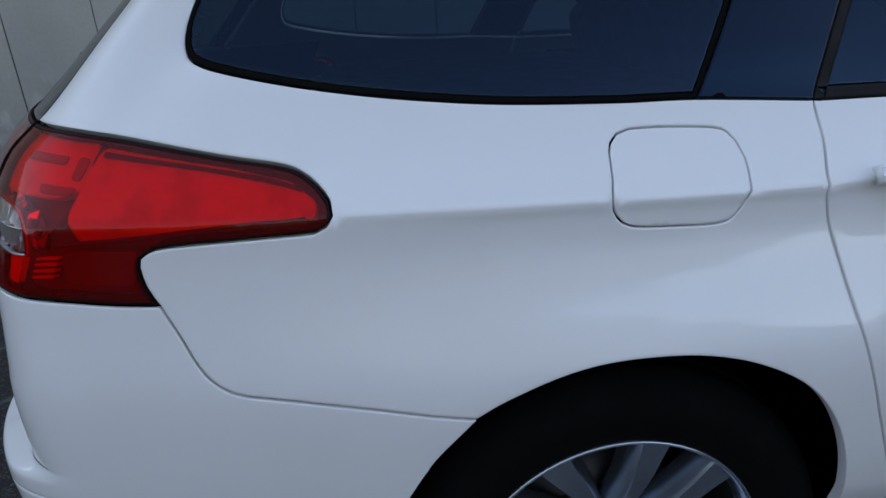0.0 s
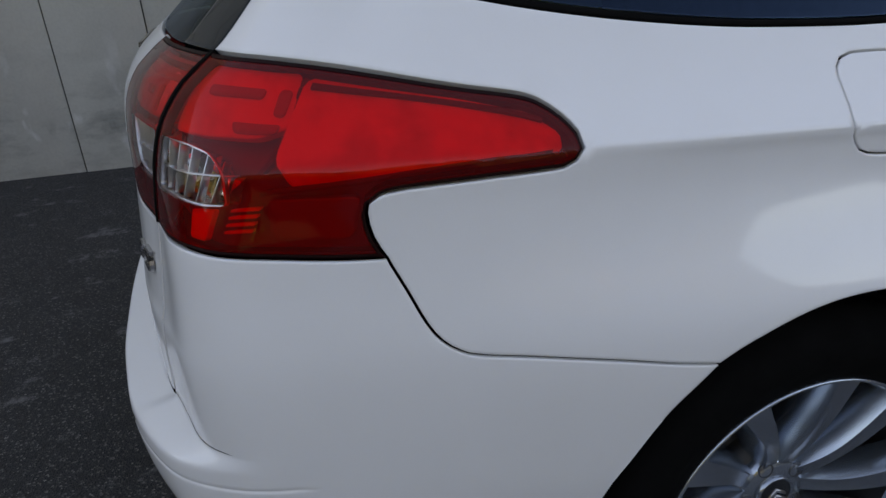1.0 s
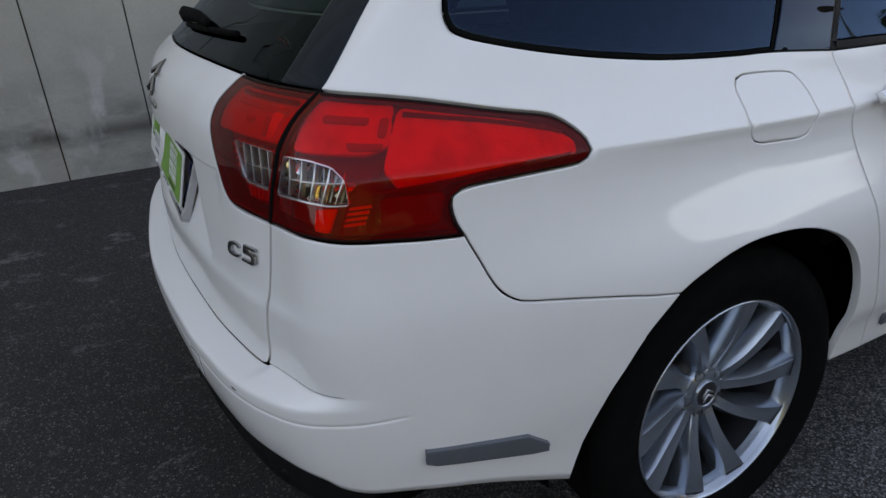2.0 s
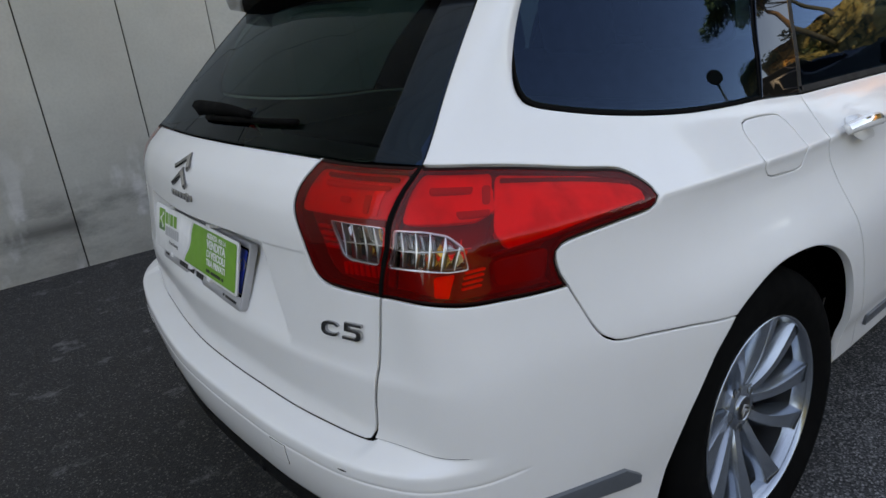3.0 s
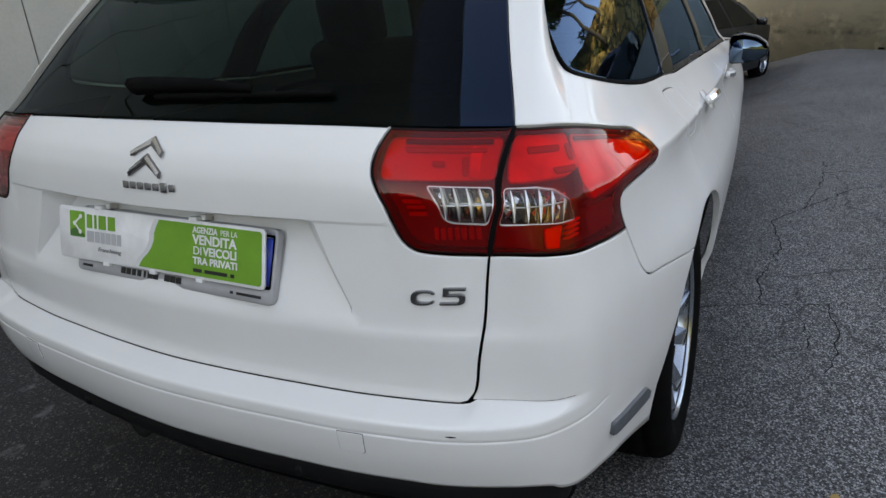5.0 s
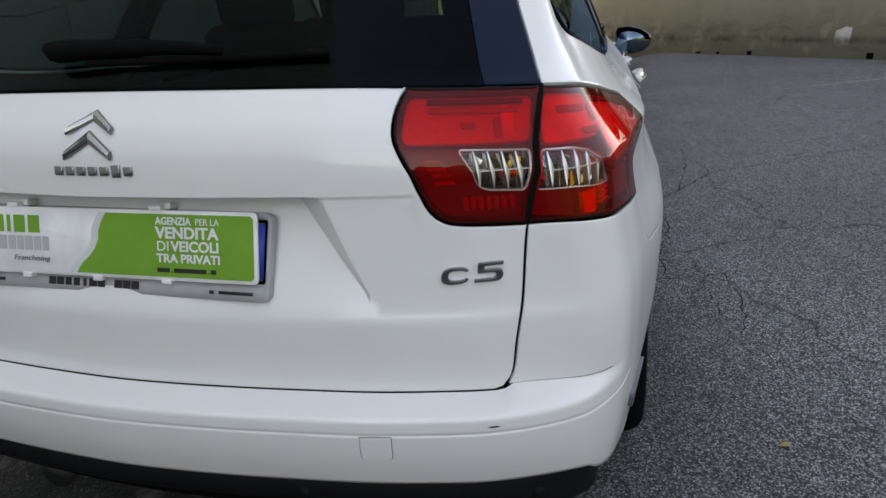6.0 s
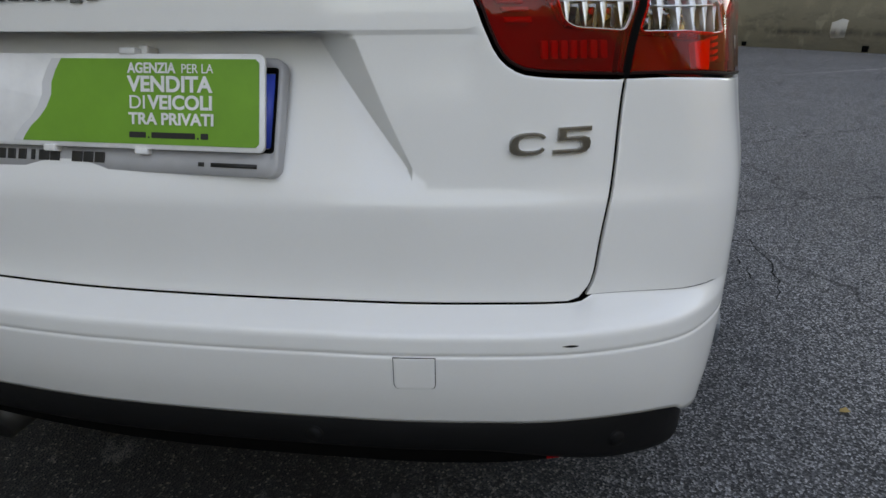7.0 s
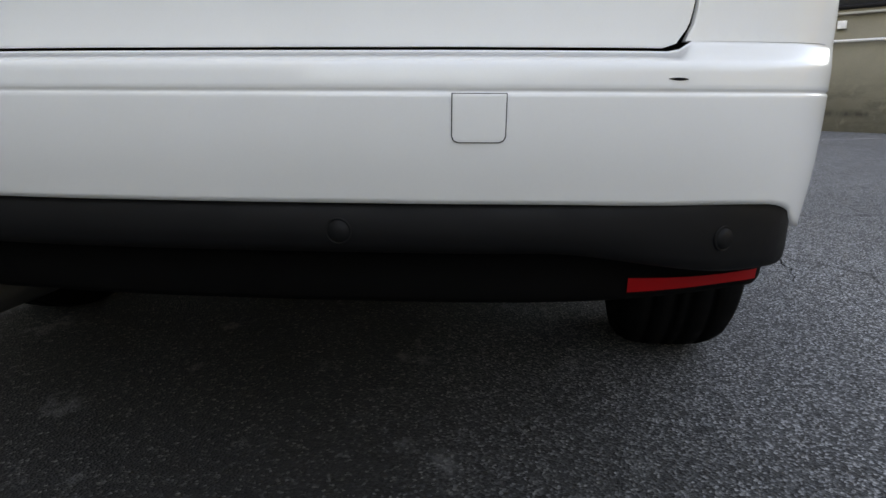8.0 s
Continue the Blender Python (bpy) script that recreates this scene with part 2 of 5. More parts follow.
    set_color(m, mixed(m, "MIX", mixed(m, "MULTIPLY", .85, mixed(m, "MULTIPLY", 1.0, tide, broken), gray(.75)), c, tuple(v * .6 for v in stain)))
    bump(m, noise_tex(m, p, 90, 6, .7), .25, .003)
    return m


ASPHALT = asphalt()
WORN_LINE = plastic("worn_line_paint", (.32, .32, .31), .8, 200, .3)
CRACK = material("open_crack", (.012, .012, .012), .95, spec=.1)
CONCRETE = concrete("pale_concrete", (.58, .58, .54), (.20, .20, .19), .36)
FAR_CONCRETE = concrete("brown_concrete", (.25, .225, .17), (.12, .105, .085), .5)
JOINT_FILL = plastic("joint_filler", (.05, .05, .047), .9, 200, .2)
CAP_STONE = concrete("grey_stone", (.38, .37, .34), (.2, .19, .17), .3)


def rock():
    m = material("cliff_rock", (.4, .3, .2), .9)
    p = coords(m)
    c = ramp(m, noise_tex(m, p, .9, 8, .65), [(.3, (.30, .14, .04)), (.5, (.74, .38, .10)), (.7, (.86, .55, .22))])
    # cell edges darkened in the colour to paint the shade in the cracks
    crev_shade = add(m, "TexVoronoi", Scale=1.1)
    crev_shade.feature = "DISTANCE_TO_EDGE"
    link(m, coords(m, 1, "Object", (1, 1, 1.8)), crev_shade.inputs["Vector"])
    c = mixed(m, "MULTIPLY", .8, c, ramp(m, crev_shade.outputs["Distance"], [(.0, gray(.12)), (.10, gray(1))]))
    tuft = ramp(m, noise_tex(m, p, 3.1, 6, .7), [(.54, gray(0)), (.60, gray(1))])
    set_color(m, mixed(m, "MIX", tuft, c, (.07, .065, .02)))
    bump(m, noise_tex(m, p, 2.5, 8, .7), 1.0, .35)
    return m


def leafy(name, a, b):
    m = material(name, a, .6)
    geo = m.node_tree.nodes.new("ShaderNodeNewGeometry")
    set_color(m, ramp(m, geo.outputs["Random Per Island"], [(0, a), (1, b)]))
    return m


ROCK = rock()
SLOPE = plastic("dry_scrub_soil", (.028, .031, .017), .9, 20, .8)
# darker, duller copy of the black plastic; the shade below the bumper is in it
UNDER_SHADED = plastic("shaded_underside_plastic", (.0035, .0035, .0036), .8)
UNDER_SHADED.node_tree.nodes["Principled BSDF"].inputs["Specular IOR Level"].default_value = .05
PINE_LEAF = leafy("pine_needles", (.10, .145, .032), (.19, .22, .06))
SHRUB_LEAF = leafy("shrub_leaves", (.06, .075, .012), (.20, .17, .03))
BARK = plastic("bark", (.10, .065, .04), .9, 60, .8)


# ---- building blocks ----
def mesh_ob(name, verts, faces, mat, parent=None, label="", normals=None, flat=False):
    me = bpy.data.meshes.new(name)
    me.from_pydata([tuple(v) for v in verts], [], [tuple(f) for f in faces])
    for m in mat if isinstance(mat, (list, tuple)) else [mat]:
        me.materials.append(m)
    me.polygons.foreach_set("use_smooth", [not flat] * len(me.polygons))
    if normals is not None:
        me.normals_split_custom_set_from_vertices([tuple(n) for n in normals])
    ob = new(name, me)
    if parent:
        ob.parent = parent
    return tagged(ob, label)


def part(name, bm, mat, parent=None, label="", flat=False):
    """Links a bmesh as one mesh object under a thing or a part."""
    me = bpy.data.meshes.new(name)
    bmesh.ops.recalc_face_normals(bm, faces=bm.faces)
    bm.to_mesh(me)
    bm.free()
    for m in mat if isinstance(mat, (list, tuple)) else [mat]:
        me.materials.append(m)
    me.polygons.foreach_set("use_smooth", [not flat] * len(me.polygons))
    ob = new(name, me)
    if parent:
        ob.parent = parent
    return tagged(ob, label)


def thing(name, label, category, at=None, group="", kind=""):
    ob = new(name)
    ob.empty_display_size = .2
    if at is not None:
        ob.matrix_basis = at
    return tagged(ob, label, category, group, kind)


def box(bm, sx, sy, sz, m=Matrix(), bevel=0.0, segments=2):
    r = bmesh.ops.create_cube(bm, size=1, matrix=m @ Matrix.Diagonal((sx, sy, sz, 1)))
    if bevel:
        edges = list({e for v in r["verts"] for e in v.link_edges})
        bmesh.ops.bevel(bm, geom=edges, offset=bevel, segments=segments, affect="EDGES", profile=.5)
    return bm


def turned(bm, profile, m=Matrix(), steps=48, closed=False):
    """A body of rotation about local x: profile of (x, radius)."""
    rings = [[bm.verts.new(m @ Vector((x, r * math.cos(2 * math.pi * k / steps), r * math.sin(2 * math.pi * k / steps)))) for k in range(steps)] for x, r in profile]
    pairs = list(zip(rings, rings[1:])) + ([(rings[-1], rings[0])] if closed else [])
    for a, b in pairs:
        for k in range(steps):
            bm.faces.new((a[k], a[(k + 1) % steps], b[(k + 1) % steps], b[k]))
    return bm


def tube(bm, points, radius, steps=8, taper=1.0):
    """A round bar along points."""
    pts = [Vector(p) for p in points]
    rings = []
    for i, p in enumerate(pts):
        d = (pts[min(i + 1, len(pts) - 1)] - pts[max(i - 1, 0)]).normalized()
        q = d.to_track_quat("Z", "Y").to_matrix()
        r = radius * (1 + (taper - 1) * i / max(len(pts) - 1, 1))
        rings.append([bm.verts.new(p + q @ Vector((r * math.cos(2 * math.pi * k / steps), r * math.sin(2 * math.pi * k / steps), 0))) for k in range(steps)])
    for a, b in zip(rings, rings[1:]):
        for k in range(steps):
            bm.faces.new((a[k], a[(k + 1) % steps], b[(k + 1) % steps], b[k]))
    bm.faces.new(rings[0][::-1])
    bm.faces.new(rings[-1])
    return bm


def prism(bm, outline, depth, m=Matrix(), bevel=0.0):
    """A flat shape in local xz, drawn out along -y by depth (its front at y = 0)."""
    front = [bm.verts.new(m @ Vector((x, 0, z))) for x, z in outline]
    back = [bm.verts.new(m @ Vector((x, depth, z))) for x, z in outline]
    f = bm.faces.new(front)
    bm.faces.new(back[::-1])
    for k in range(len(outline)):
        j = (k + 1) % len(outline)
        bm.faces.new((front[j], front[k], back[k], back[j]))
    if bevel:
        bmesh.ops.bevel(bm, geom=list(f.edges), offset=bevel, segments=2, affect="EDGES", profile=.5)
    return bm


def rounded(w, h, r, n=5, cx=0.0, cz=0.0):
    """The outline of a rectangle with rounded corners."""
    out = []
    for sx, sz, a in ((1, 1, 0), (-1, 1, 90), (-1, -1, 180), (1, -1, 270)):
        for k in range(n + 1):
            b = radians(a + 90 * k / n)
            out.append((cx + sx * (w / 2 - r) + r * math.cos(b), cz + sz * (h / 2 - r) + r * math.sin(b)))
    return out


# ---- the shape of the estate car's skin: a point for a way s round the plan and a height z ----
PLAN = [(0, -.018), (.15, -.012), (.3, .001), (.42, .015), (.5, .03), (.58, .049), (.66, .082), (.72, .122), (.764, .187),
        (.793, .289), (.813, .40), (.83, .50), (.847, .60), (.865, .73), (.877, .93), (.884, 1.2), (.892, 1.7), (.895, 2.3),
        (.885, 2.9), (.875, 3.5), (.85, 3.95), (.78, 4.35), (.62, 4.62), (.35, 4.76), (0, 4.80)]
REAR = [(.2, .07), (.40, .03), (.44, .018), (.50, .003), (.54, 0), (.562, .0015), (.5675, .005), (.5705, .011), (.584, .0505), (.5865, .0550), (.592, .0556), (.65, .0556), (.697, .0575), (.71, .061), (.76, .067),
        (.82, .072), (.876, .076), (.93, .082), (.97, .099), (1.0, .129), (1.02, .155), (1.1, .24), (1.2, .345), (1.3, .46), (1.4, .60), (1.46, .72)]
SIDE = [(.2, -.05), (.40, -.025), (.46, -.008), (.54, 0), (.62, .002), (.66, 0), (.70, -.007), (.74, -.023), (.78, -.042), (.82, -.057), (.86, -.066), (.885, -.067),
        (.900, -.065), (.912, -.077), (.953, -.118), (1.0, -.153), (1.05, -.175), (1.1, -.198), (1.2, -.248), (1.3, -.306), (1.38, -.362), (1.42, -.42), (1.46, -.50)]


def curve(knots):
    """A smooth function through (t, value) knots, without overshoot."""
    t, v = np.array(knots, float).T
    d = np.diff(v) / np.diff(t)
    m = np.r_[d[0], [0 if a * b <= 0 else 2 * a * b / (a + b) for a, b in zip(d, d[1:])], d[-1]]

    def at(u):
        k = min(max(int(np.searchsorted(t, u)) - 1, 0), len(d) - 1)
        h = t[k + 1] - t[k]
        w = (u - t[k]) / h
        if w < 0 or w > 1:
            return float(v[0] + m[0] * (u - t[0]) if w < 0 else v[-1] + m[-1] * (u - t[-1]))
        return float(v[k] * (1 + 2 * w) * (1 - w) ** 2 + h * m[k] * w * (1 - w) ** 2 + v[k + 1] * w * w * (3 - 2 * w) + h * m[k + 1] * w * w * (w - 1))

    return at


def smooth(a, b, u):
    w = min(max((u - a) / (b - a), 0.0), 1.0)
    return w * w * (3 - 2 * w)


def plan_curve():
    """Way along the plan, with x and y as smooth functions of it."""
    p = np.array(PLAN, float)
    way = np.r_[0, np.cumsum(np.hypot(*np.diff(p, axis=0).T))]
    d = np.gradient(p, way, axis=0)
    d[0], d[-1] = (1, 0), (-1, 0)

    def at(s):
        k = min(max(int(np.searchsorted(way, s)) - 1, 0), len(way) - 2)
        h = way[k + 1] - way[k]
        w = (s - way[k]) / h
        return p[k] * (1 + 2 * w) * (1 - w) ** 2 + h * d[k] * w * (1 - w) ** 2 + p[k + 1] * w * w * (3 - 2 * w) + h * d[k + 1] * w * w * (w - 1)

    return at, way


plan_at, PLAN_WAY = plan_curve()
rear_at, side_at = curve(REAR), curve(SIDE)
S_CORNER, S_STEP, S_SIDE = PLAN_WAY[5] + .04, PLAN_WAY[8] + .01, PLAN_WAY[14]


def wider(x, z):
    """The left half reaches a little further from the badge's centre."""
    return x * (1 + .068 * smooth(.25, .70, x)) + .020 * smooth(1.0, 1.2, z) * smooth(.3, .6, x)


def lean(s):
    """How far the side's lean acts at a way: from the rear centre to the side, and away again at the front."""
    x = plan_at(s)[0]
    back = .58 * min(x, .79)
    w = back + (1 - .458) * smooth(PLAN_WAY[8], S_SIDE + .05, s) if s < S_SIDE + .05 else 1.0
    return w if s < 3.0 else (w if s < PLAN_WAY[20] else max(x / .85, 0))


def skin(s, z):
    """The point of the skin at way s (minus: the car's left) and height z."""
    a = abs(s)
    x, y = plan_at(a)
    low = 1 - smooth(S_CORNER, S_STEP + .06, a)
    high = 1 - smooth(S_CORNER, PLAN_WAY[14], a)
    k = smooth(.80, .96, z)
    r = rear_at(z)
    y = y + r * (low * (1 - k) + high * k)
    tuck = .31 * smooth(.70, .92, a) * max(1 - max(a - .88, 0) / .95, 0) ** 1.5 * (smooth(.90, 1.13, z) + .38 * smooth(1.08, 1.28, z))
    slack = .10 * smooth(.85, 1.0, a) * (1 - smooth(1.2, 1.5, a)) * (1 - smooth(.88, .95, z))
    zs = z + .016 * smooth(1.15, 1.8, a) * smooth(.76, .88, z) * (1 - smooth(.95, 1.03, z))
    x = max(x + side_at(zs) * (lean(a) + tuck - slack), 0.0) 
    x = x if s >= 0 else wider(x, z)
    bend = .03 * max(y - .95, 0.0)
    return Vector(((x if s >= 0 else -x) - bend, y, z))


def skin_normal(s, z, f=skin, e=.0008):
    n = (f(s + e, z) - f(s - e, z)).cross(f(s, z + e) - f(s, z - e))
    return n.normalized()


def line(*pts, step=.012):
    """A smooth open line through points of the (s, z) plane."""
    p = [Vector(q) for q in pts]
    out = []
    for k in range(len(p) - 1):
        a, b, c, d = p[max(k - 1, 0)], p[k], p[k + 1], p[min(k + 2, len(p) - 1)]
        n = max(int((c - b).length / step + .5), 1)
        for i in range(n):
            t = i / n
            out.append(.5 * ((2 * b) + (c - a) * t + (2 * a - 5 * b + 4 * c - d) * t * t + (3 * b - a - 3 * c + d) * t ** 3))
    return out + [p[-1]]


def straight(*pts, step=.02):
    out = []
    for a, b in zip(pts, pts[1:]):
        a, b = Vector(a), Vector(b)
        n = max(int((b - a).length / step + .5), 1)
        out += [a.lerp(b, i / n) for i in range(n)]
    return out + [Vector(pts[-1])]


def loop(*lines):
    """A closed outline from lines laid end to end."""
    out = []
    for some in lines:
        for q in some:
            q = Vector(q)
            if not out or (q - out[-1]).length > .0015:
                out.append(q)
    if (out[0] - out[-1]).length < .0015:
        out.pop()
    return out


def area(p):
    return sum(a.x * b.y - b.x * a.y for a, b in zip(p, p[1:] + p[:1])) / 2


def inset(p, gap):
    """An outline drawn in by gap (counter-clockwise outlines shrink)."""
    out = []
    for k, q in enumerate(p):
        d = (p[(k + 1) % len(p)] - p[k - 1]).normalized()
        out.append(q + Vector((-d.y, d.x)) * gap)
    return out


def inside(q, p):
    x, y, odd = q[0], q[1], False
    for a, b in zip(p, p[1:] + p[:1]):
        if (a.y > y) != (b.y > y) and x < (b.x - a.x) * (y - a.y) / (b.y - a.y) + a.x:
            odd = not odd
    return odd


def panel(name, outer, mat, parent, holes=(), gap=.002, depth=.016, step=.022, lift=0.0, f=skin, creases=(), label="", mirror=False, edge=.55, plain=None):
    """A pressed panel: the part of the skin f within an outline, with folded-in edges. mirror: on the car's left."""
    from mathutils.geometry import delaunay_2d_cdt
    loops = []
    for n, p in enumerate([outer, *holes]):
        p = list(p)
        if (area(p) > 0) == (n > 0):
            p.reverse()
        loops.append(inset(p, gap))
    pts, edges, ring = [], [], []
    for p in loops:
        k0 = len(pts)
        pts += p
        edges += [(k0 + i, k0 + (i + 1) % len(p)) for i in range(len(p))]
        ring.append((k0, len(p)))
    border = np.array([tuple(q) for q in pts])
    for c in creases:
        k0 = len(pts)
        pts += [Vector(q) for q in c]
        edges += [(k0 + i, k0 + i + 1) for i in range(len(c) - 1)]
    for p in loops:
        pts += [q for q in inset(p, .0032) if min((q - b).length for b in p) > .0028]
    near = np.array([tuple(q) for q in pts])
    lo, hi = border.min(0), border.max(0)
    for i in range(int((hi[0] - lo[0]) / step) + 1):
        for j in range(int((hi[1] - lo[1]) / (step * .87)) + 1):
            q = np.array((lo[0] + (i + .5 * (j % 2)) * step, lo[1] + j * step * .87))
            if (np.abs(near - q).sum(1).min() > step * .55) and inside(q, loops[0]) and not any(inside(q, h) for h in loops[1:]):
                pts.append(Vector(q))
    v2, _, tris, *_ = delaunay_2d_cdt(pts, edges, [], 0, 1e-7)
    keep = []
    for t in tris:
        c = (v2[t[0]] + v2[t[1]] + v2[t[2]]) / 3
        if inside(c, loops[0]) and not any(inside(c, h) for h in loops[1:]):
            a = (v2[t[1]] - v2[t[0]]).cross(v2[t[2]] - v2[t[0]])
            keep.append(tuple(t) if a > 0 else tuple(t)[::-1])
    sg = -1 if mirror else 1
    verts = [f(v.x, v.y) for v in v2]
    norms = [skin_normal(v.x, v.y, f) for v in v2]
    verts = [p + n * lift for p, n in zip(verts, norms)]
    faces = keep
    # folded edges
    index = {(round(v.x, 6), round(v.y, 6)): k for k, v in enumerate(v2)}
    for p in loops:
        base, outs = [], []
        for k, q in enumerate(p):
            i = index.get((round(q.x, 6), round(q.y, 6)))
            base.append(i if i is not None else min(range(len(v2)), key=lambda a: (v2[a] - q).length_squared))
            d = (p[(k + 1) % len(p)] - p[k - 1]).normalized()
            o = f(q.x + d.y * 1e-3, q.y - d.x * 1e-3) - f(q.x, q.y)
            outs.append(o.normalized() if o.length > 1e-9 else Vector((0, 0, 1)))
        first = len(verts)
        for i, o in zip(base, outs):
            n = norms[i]
            verts += [verts[i].copy(), verts[i] - n * depth]
            norms += [(o + n * .25).normalized(), o]
        for i, o in zip(base, outs):
            norms[i] = (skin_normal(v2[i].x, v2[i].y, f) + o * (0 if plain and plain(v2[i]) else edge)).normalized()
        m = len(base)
        for k in range(m):
            j = (k + 1) % m
            a, b = first + 2 * k, first + 2 * j
            faces.append((a, a + 1, b + 1, b))
    if mirror:
        bend = lambda p: .03 * max(p.y - .95, 0.0)
        verts = [Vector((-wider(p.x + bend(p), p.z) - bend(p), p.y, p.z)) for p in verts]
        norms = [Vector((-n.x, n.y, n.z)) for n in norms]
        faces = [t[::-1] for t in faces]
    return mesh_ob(name, verts, faces, mat, parent, label, norms)


def both(name, outer, mat, parents, **kw):
    """The same panel on the car's right and left."""
    return [panel(name, outer, mat, parents[k], mirror=bool(k), **kw) for k in (0, 1)]


def sheet(name, f, us, vs, mat, parent, label="", normals=None):
    """A grid of points f(u, v)."""
    us = list(us)
    verts = [f(u, v) for u in us for v in vs]
    n = len(vs)
    faces = [(i * n + j, (i + 1) * n + j, (i + 1) * n + j + 1, i * n + j + 1) for i in range(len(us) - 1) for j in range(n - 1)]
    return mesh_ob(name, verts, faces, mat, parent, label, [normals(u, v) for u in us for v in vs] if normals else None)


# ---- the white estate car ----
car = thing("estate_car", "white estate car with red tail lamps, parked beside a concrete wall", "car")

# outlines in the (s, z) plane of the skin
HATCH_GAP = line((.664, .828), (.645, .742), (.628, .666), (.6215, .615), (.616, .597), (.606, .5832), (.592, .5785))
SPLIT = line((.664, .828), (.677, .887), (.690, .930), (.706, .965), (.717, .990), (.722, 1.006))
LAMP_INNER = line((.509, 1.0135), (.497, .99), (.489, .958), (.491, .938), (.499, .906), (.513, .874), (.526, .851), (.543, .838), (.565, .833), (.62, .8295), (.664, .828))
LAMP_TOP = line((.722, 1.006), (.83, .998), (.94, .984), (1.057, .965), (1.13, .954), (1.16, .946), (1.186, .932), (1.204, .916), (1.209, .902))
LAMP_NOTCH = line((1.209, .902), (1.204, .890), (1.191, .8835), (1.10, .880), (1.02, .877), (.996, .873), (.988, .866), (.990, .856), (1.003, .832), (1.019, .810))
LAMP_FOOT = line((1.019, .810), (.966, .813), (.90, .818), (.842, .8225), (.778, .827), (.72, .829), (.664, .828))
BUMPER_GAP = line((1.019, .810), (1.036, .774), (1.052, .738), (1.066, .718), (1.084, .7048), (1.105, .6975), (1.164, .6887), (1.257, .674), (1.322, .662), (1.372, .655))
ARCH = line((1.372, .655), (1.409, .675), (1.478, .699), (1.547, .709), (1.631, .707), (1.703, .692), (1.765, .664), (1.807, .630), (1.839, .586), (1.864, .530), (1.881, .463), (1.888, .400), (1.880, .331))
DOOR_GAP = line((1.846, .974), (1.843, .93), (1.825, .886), (1.829, .848), (1.840, .80), (1.853, .735), (1.874, .665), (1.903, .583), (1.931, .513), (1.967, .426), (2.0, .327))
WINDOW_FOOT = line((1.846, .974), (1.689, .986), (1.59, .989), (1.446, .997), (1.317, 1.009), (1.2, 1.022), (1.09, 1.036), (.987, 1.051), (.938, 1.060), (.908, 1.070), (.887, 1.085))
WINDOW_BACK = line((.887, 1.085), (.868, 1.105), (.846, 1.14), (.822, 1.19), (.806, 1.235), (.81, 1.262), (.83, 1.281), (.89, 1.293), (1.1, 1.300), (1.5, 1.306), (1.9, 1.308), (2.05, 1.308))
PILLAR = line((.722, 1.006), (.705, 1.055), (.686, 1.118), (.668, 1.19), (.650, 1.26), (.633, 1.36))
FLAP = line((1.563, .937), (1.558, .911), (1.551, .889), (1.557, .871), (1.576, .858), (1.633, .853), (1.683, .851), (1.703, .858), (1.718, .880), (1.727, .897), (1.731, .920), (1.727, .937),
            (1.719, .947), (1.702, .953), (1.644, .958), (1.593, .959), (1.577, .955), (1.567, .946), (1.563, .937))[:-1]
HATCH_FOOT = .5785


def tailgate_skin(s, z):
    """The tailgate's skin, with the sunk field for the number plate."""
    p = skin(s, max(z, .592))
    p.z = z
    a = abs(s)
    if .7175 < z < .8775:
        near, far = .301 + (.876 - z) * .800, .367 + (.876 - z) * .378
        deep = .060 * min((z - .7175) / .1565, 1.0) * min((.8775 - z) / .004, 1.0)
        p.y += deep * (1 - min(max((a - near) / max(far - near, .003), 0), 1))
    # the fold that runs on from the field's upper edge to the lamp
    if .78 < z < .8775:
        p.y += .0028 * min((.8775 - z) / .004, 1.0) * smooth(.78, .86, z) * smooth(.33, .38, a) * (1 - smooth(.49, .515, a))
    return p


def mirrored(pts):
    return [Vector((-q[0], q[1])) for q in reversed(pts)]


def build_tailgate():
    right = HATCH_GAP[::-1]
    outer = loop(straight((-.592, HATCH_FOOT), (.592, HATCH_FOOT)), right, LAMP_INNER[::-1], line((.509, 1.0135), (.4, 1.017), (.2, 1.0195), (0, 1.021), (-.2, 1.0195), (-.4, 1.017), (-.509, 1.0135)),
                 mirrored(LAMP_INNER[::-1]), mirrored(right))
    cr = [straight((-.49, z), (.49, z), step=.02) for z in (.8785, .8775, .8735, .8722, .8700)]
    for sg in (1, -1):
        for d in (-.0015, .0015):
            cr.append(straight((sg * (.3074 + d), .868), (sg * (.4130 + d), .736), step=.010))
            cr.append(straight((sg * (.3700 + d), .868), (sg * (.4199 + d), .736), step=.010))
    panel("tailgate", outer, WHITE, car, f=tailgate_skin, creases=cr, step=.02, gap=.0028, depth=.006, label="white painted tailgate with a sunk plate field")


build_tailgate()
# black seal behind the tailgate's edge
for k in (0, 1):
    edge_line = [q for q in HATCH_GAP if q.y > .594]
    strip = loop([Vector((q.x + .007, q.y)) for q in edge_line], [Vector((q.x - .007, q.y)) for q in edge_line[::-1]])
    panel("tailgate_seal", strip, VOID, car, gap=0, depth=.001, lift=-.0075, step=.03, mirror=bool(k))


def seal_point(s, k):
    p = skin(s, .592)
    return Vector((p.x, p.y + (.004, .006, .012)[k], (.556, .580, .592)[k]))


sheet("tailgate_seal", seal_point, [i * .02 for i in range(-31, 32)], range(3), VOID, car)


def fold_lines(s0, s1):
    """Edges laid along the shoulder fold of the side."""
    out = []
    for level in (.880, .892, .900, .906, .912, .922):
        pts = []
        for s in np.linspace(s0, s1, max(int((s1 - s0) / .02), 2)):
            z = level
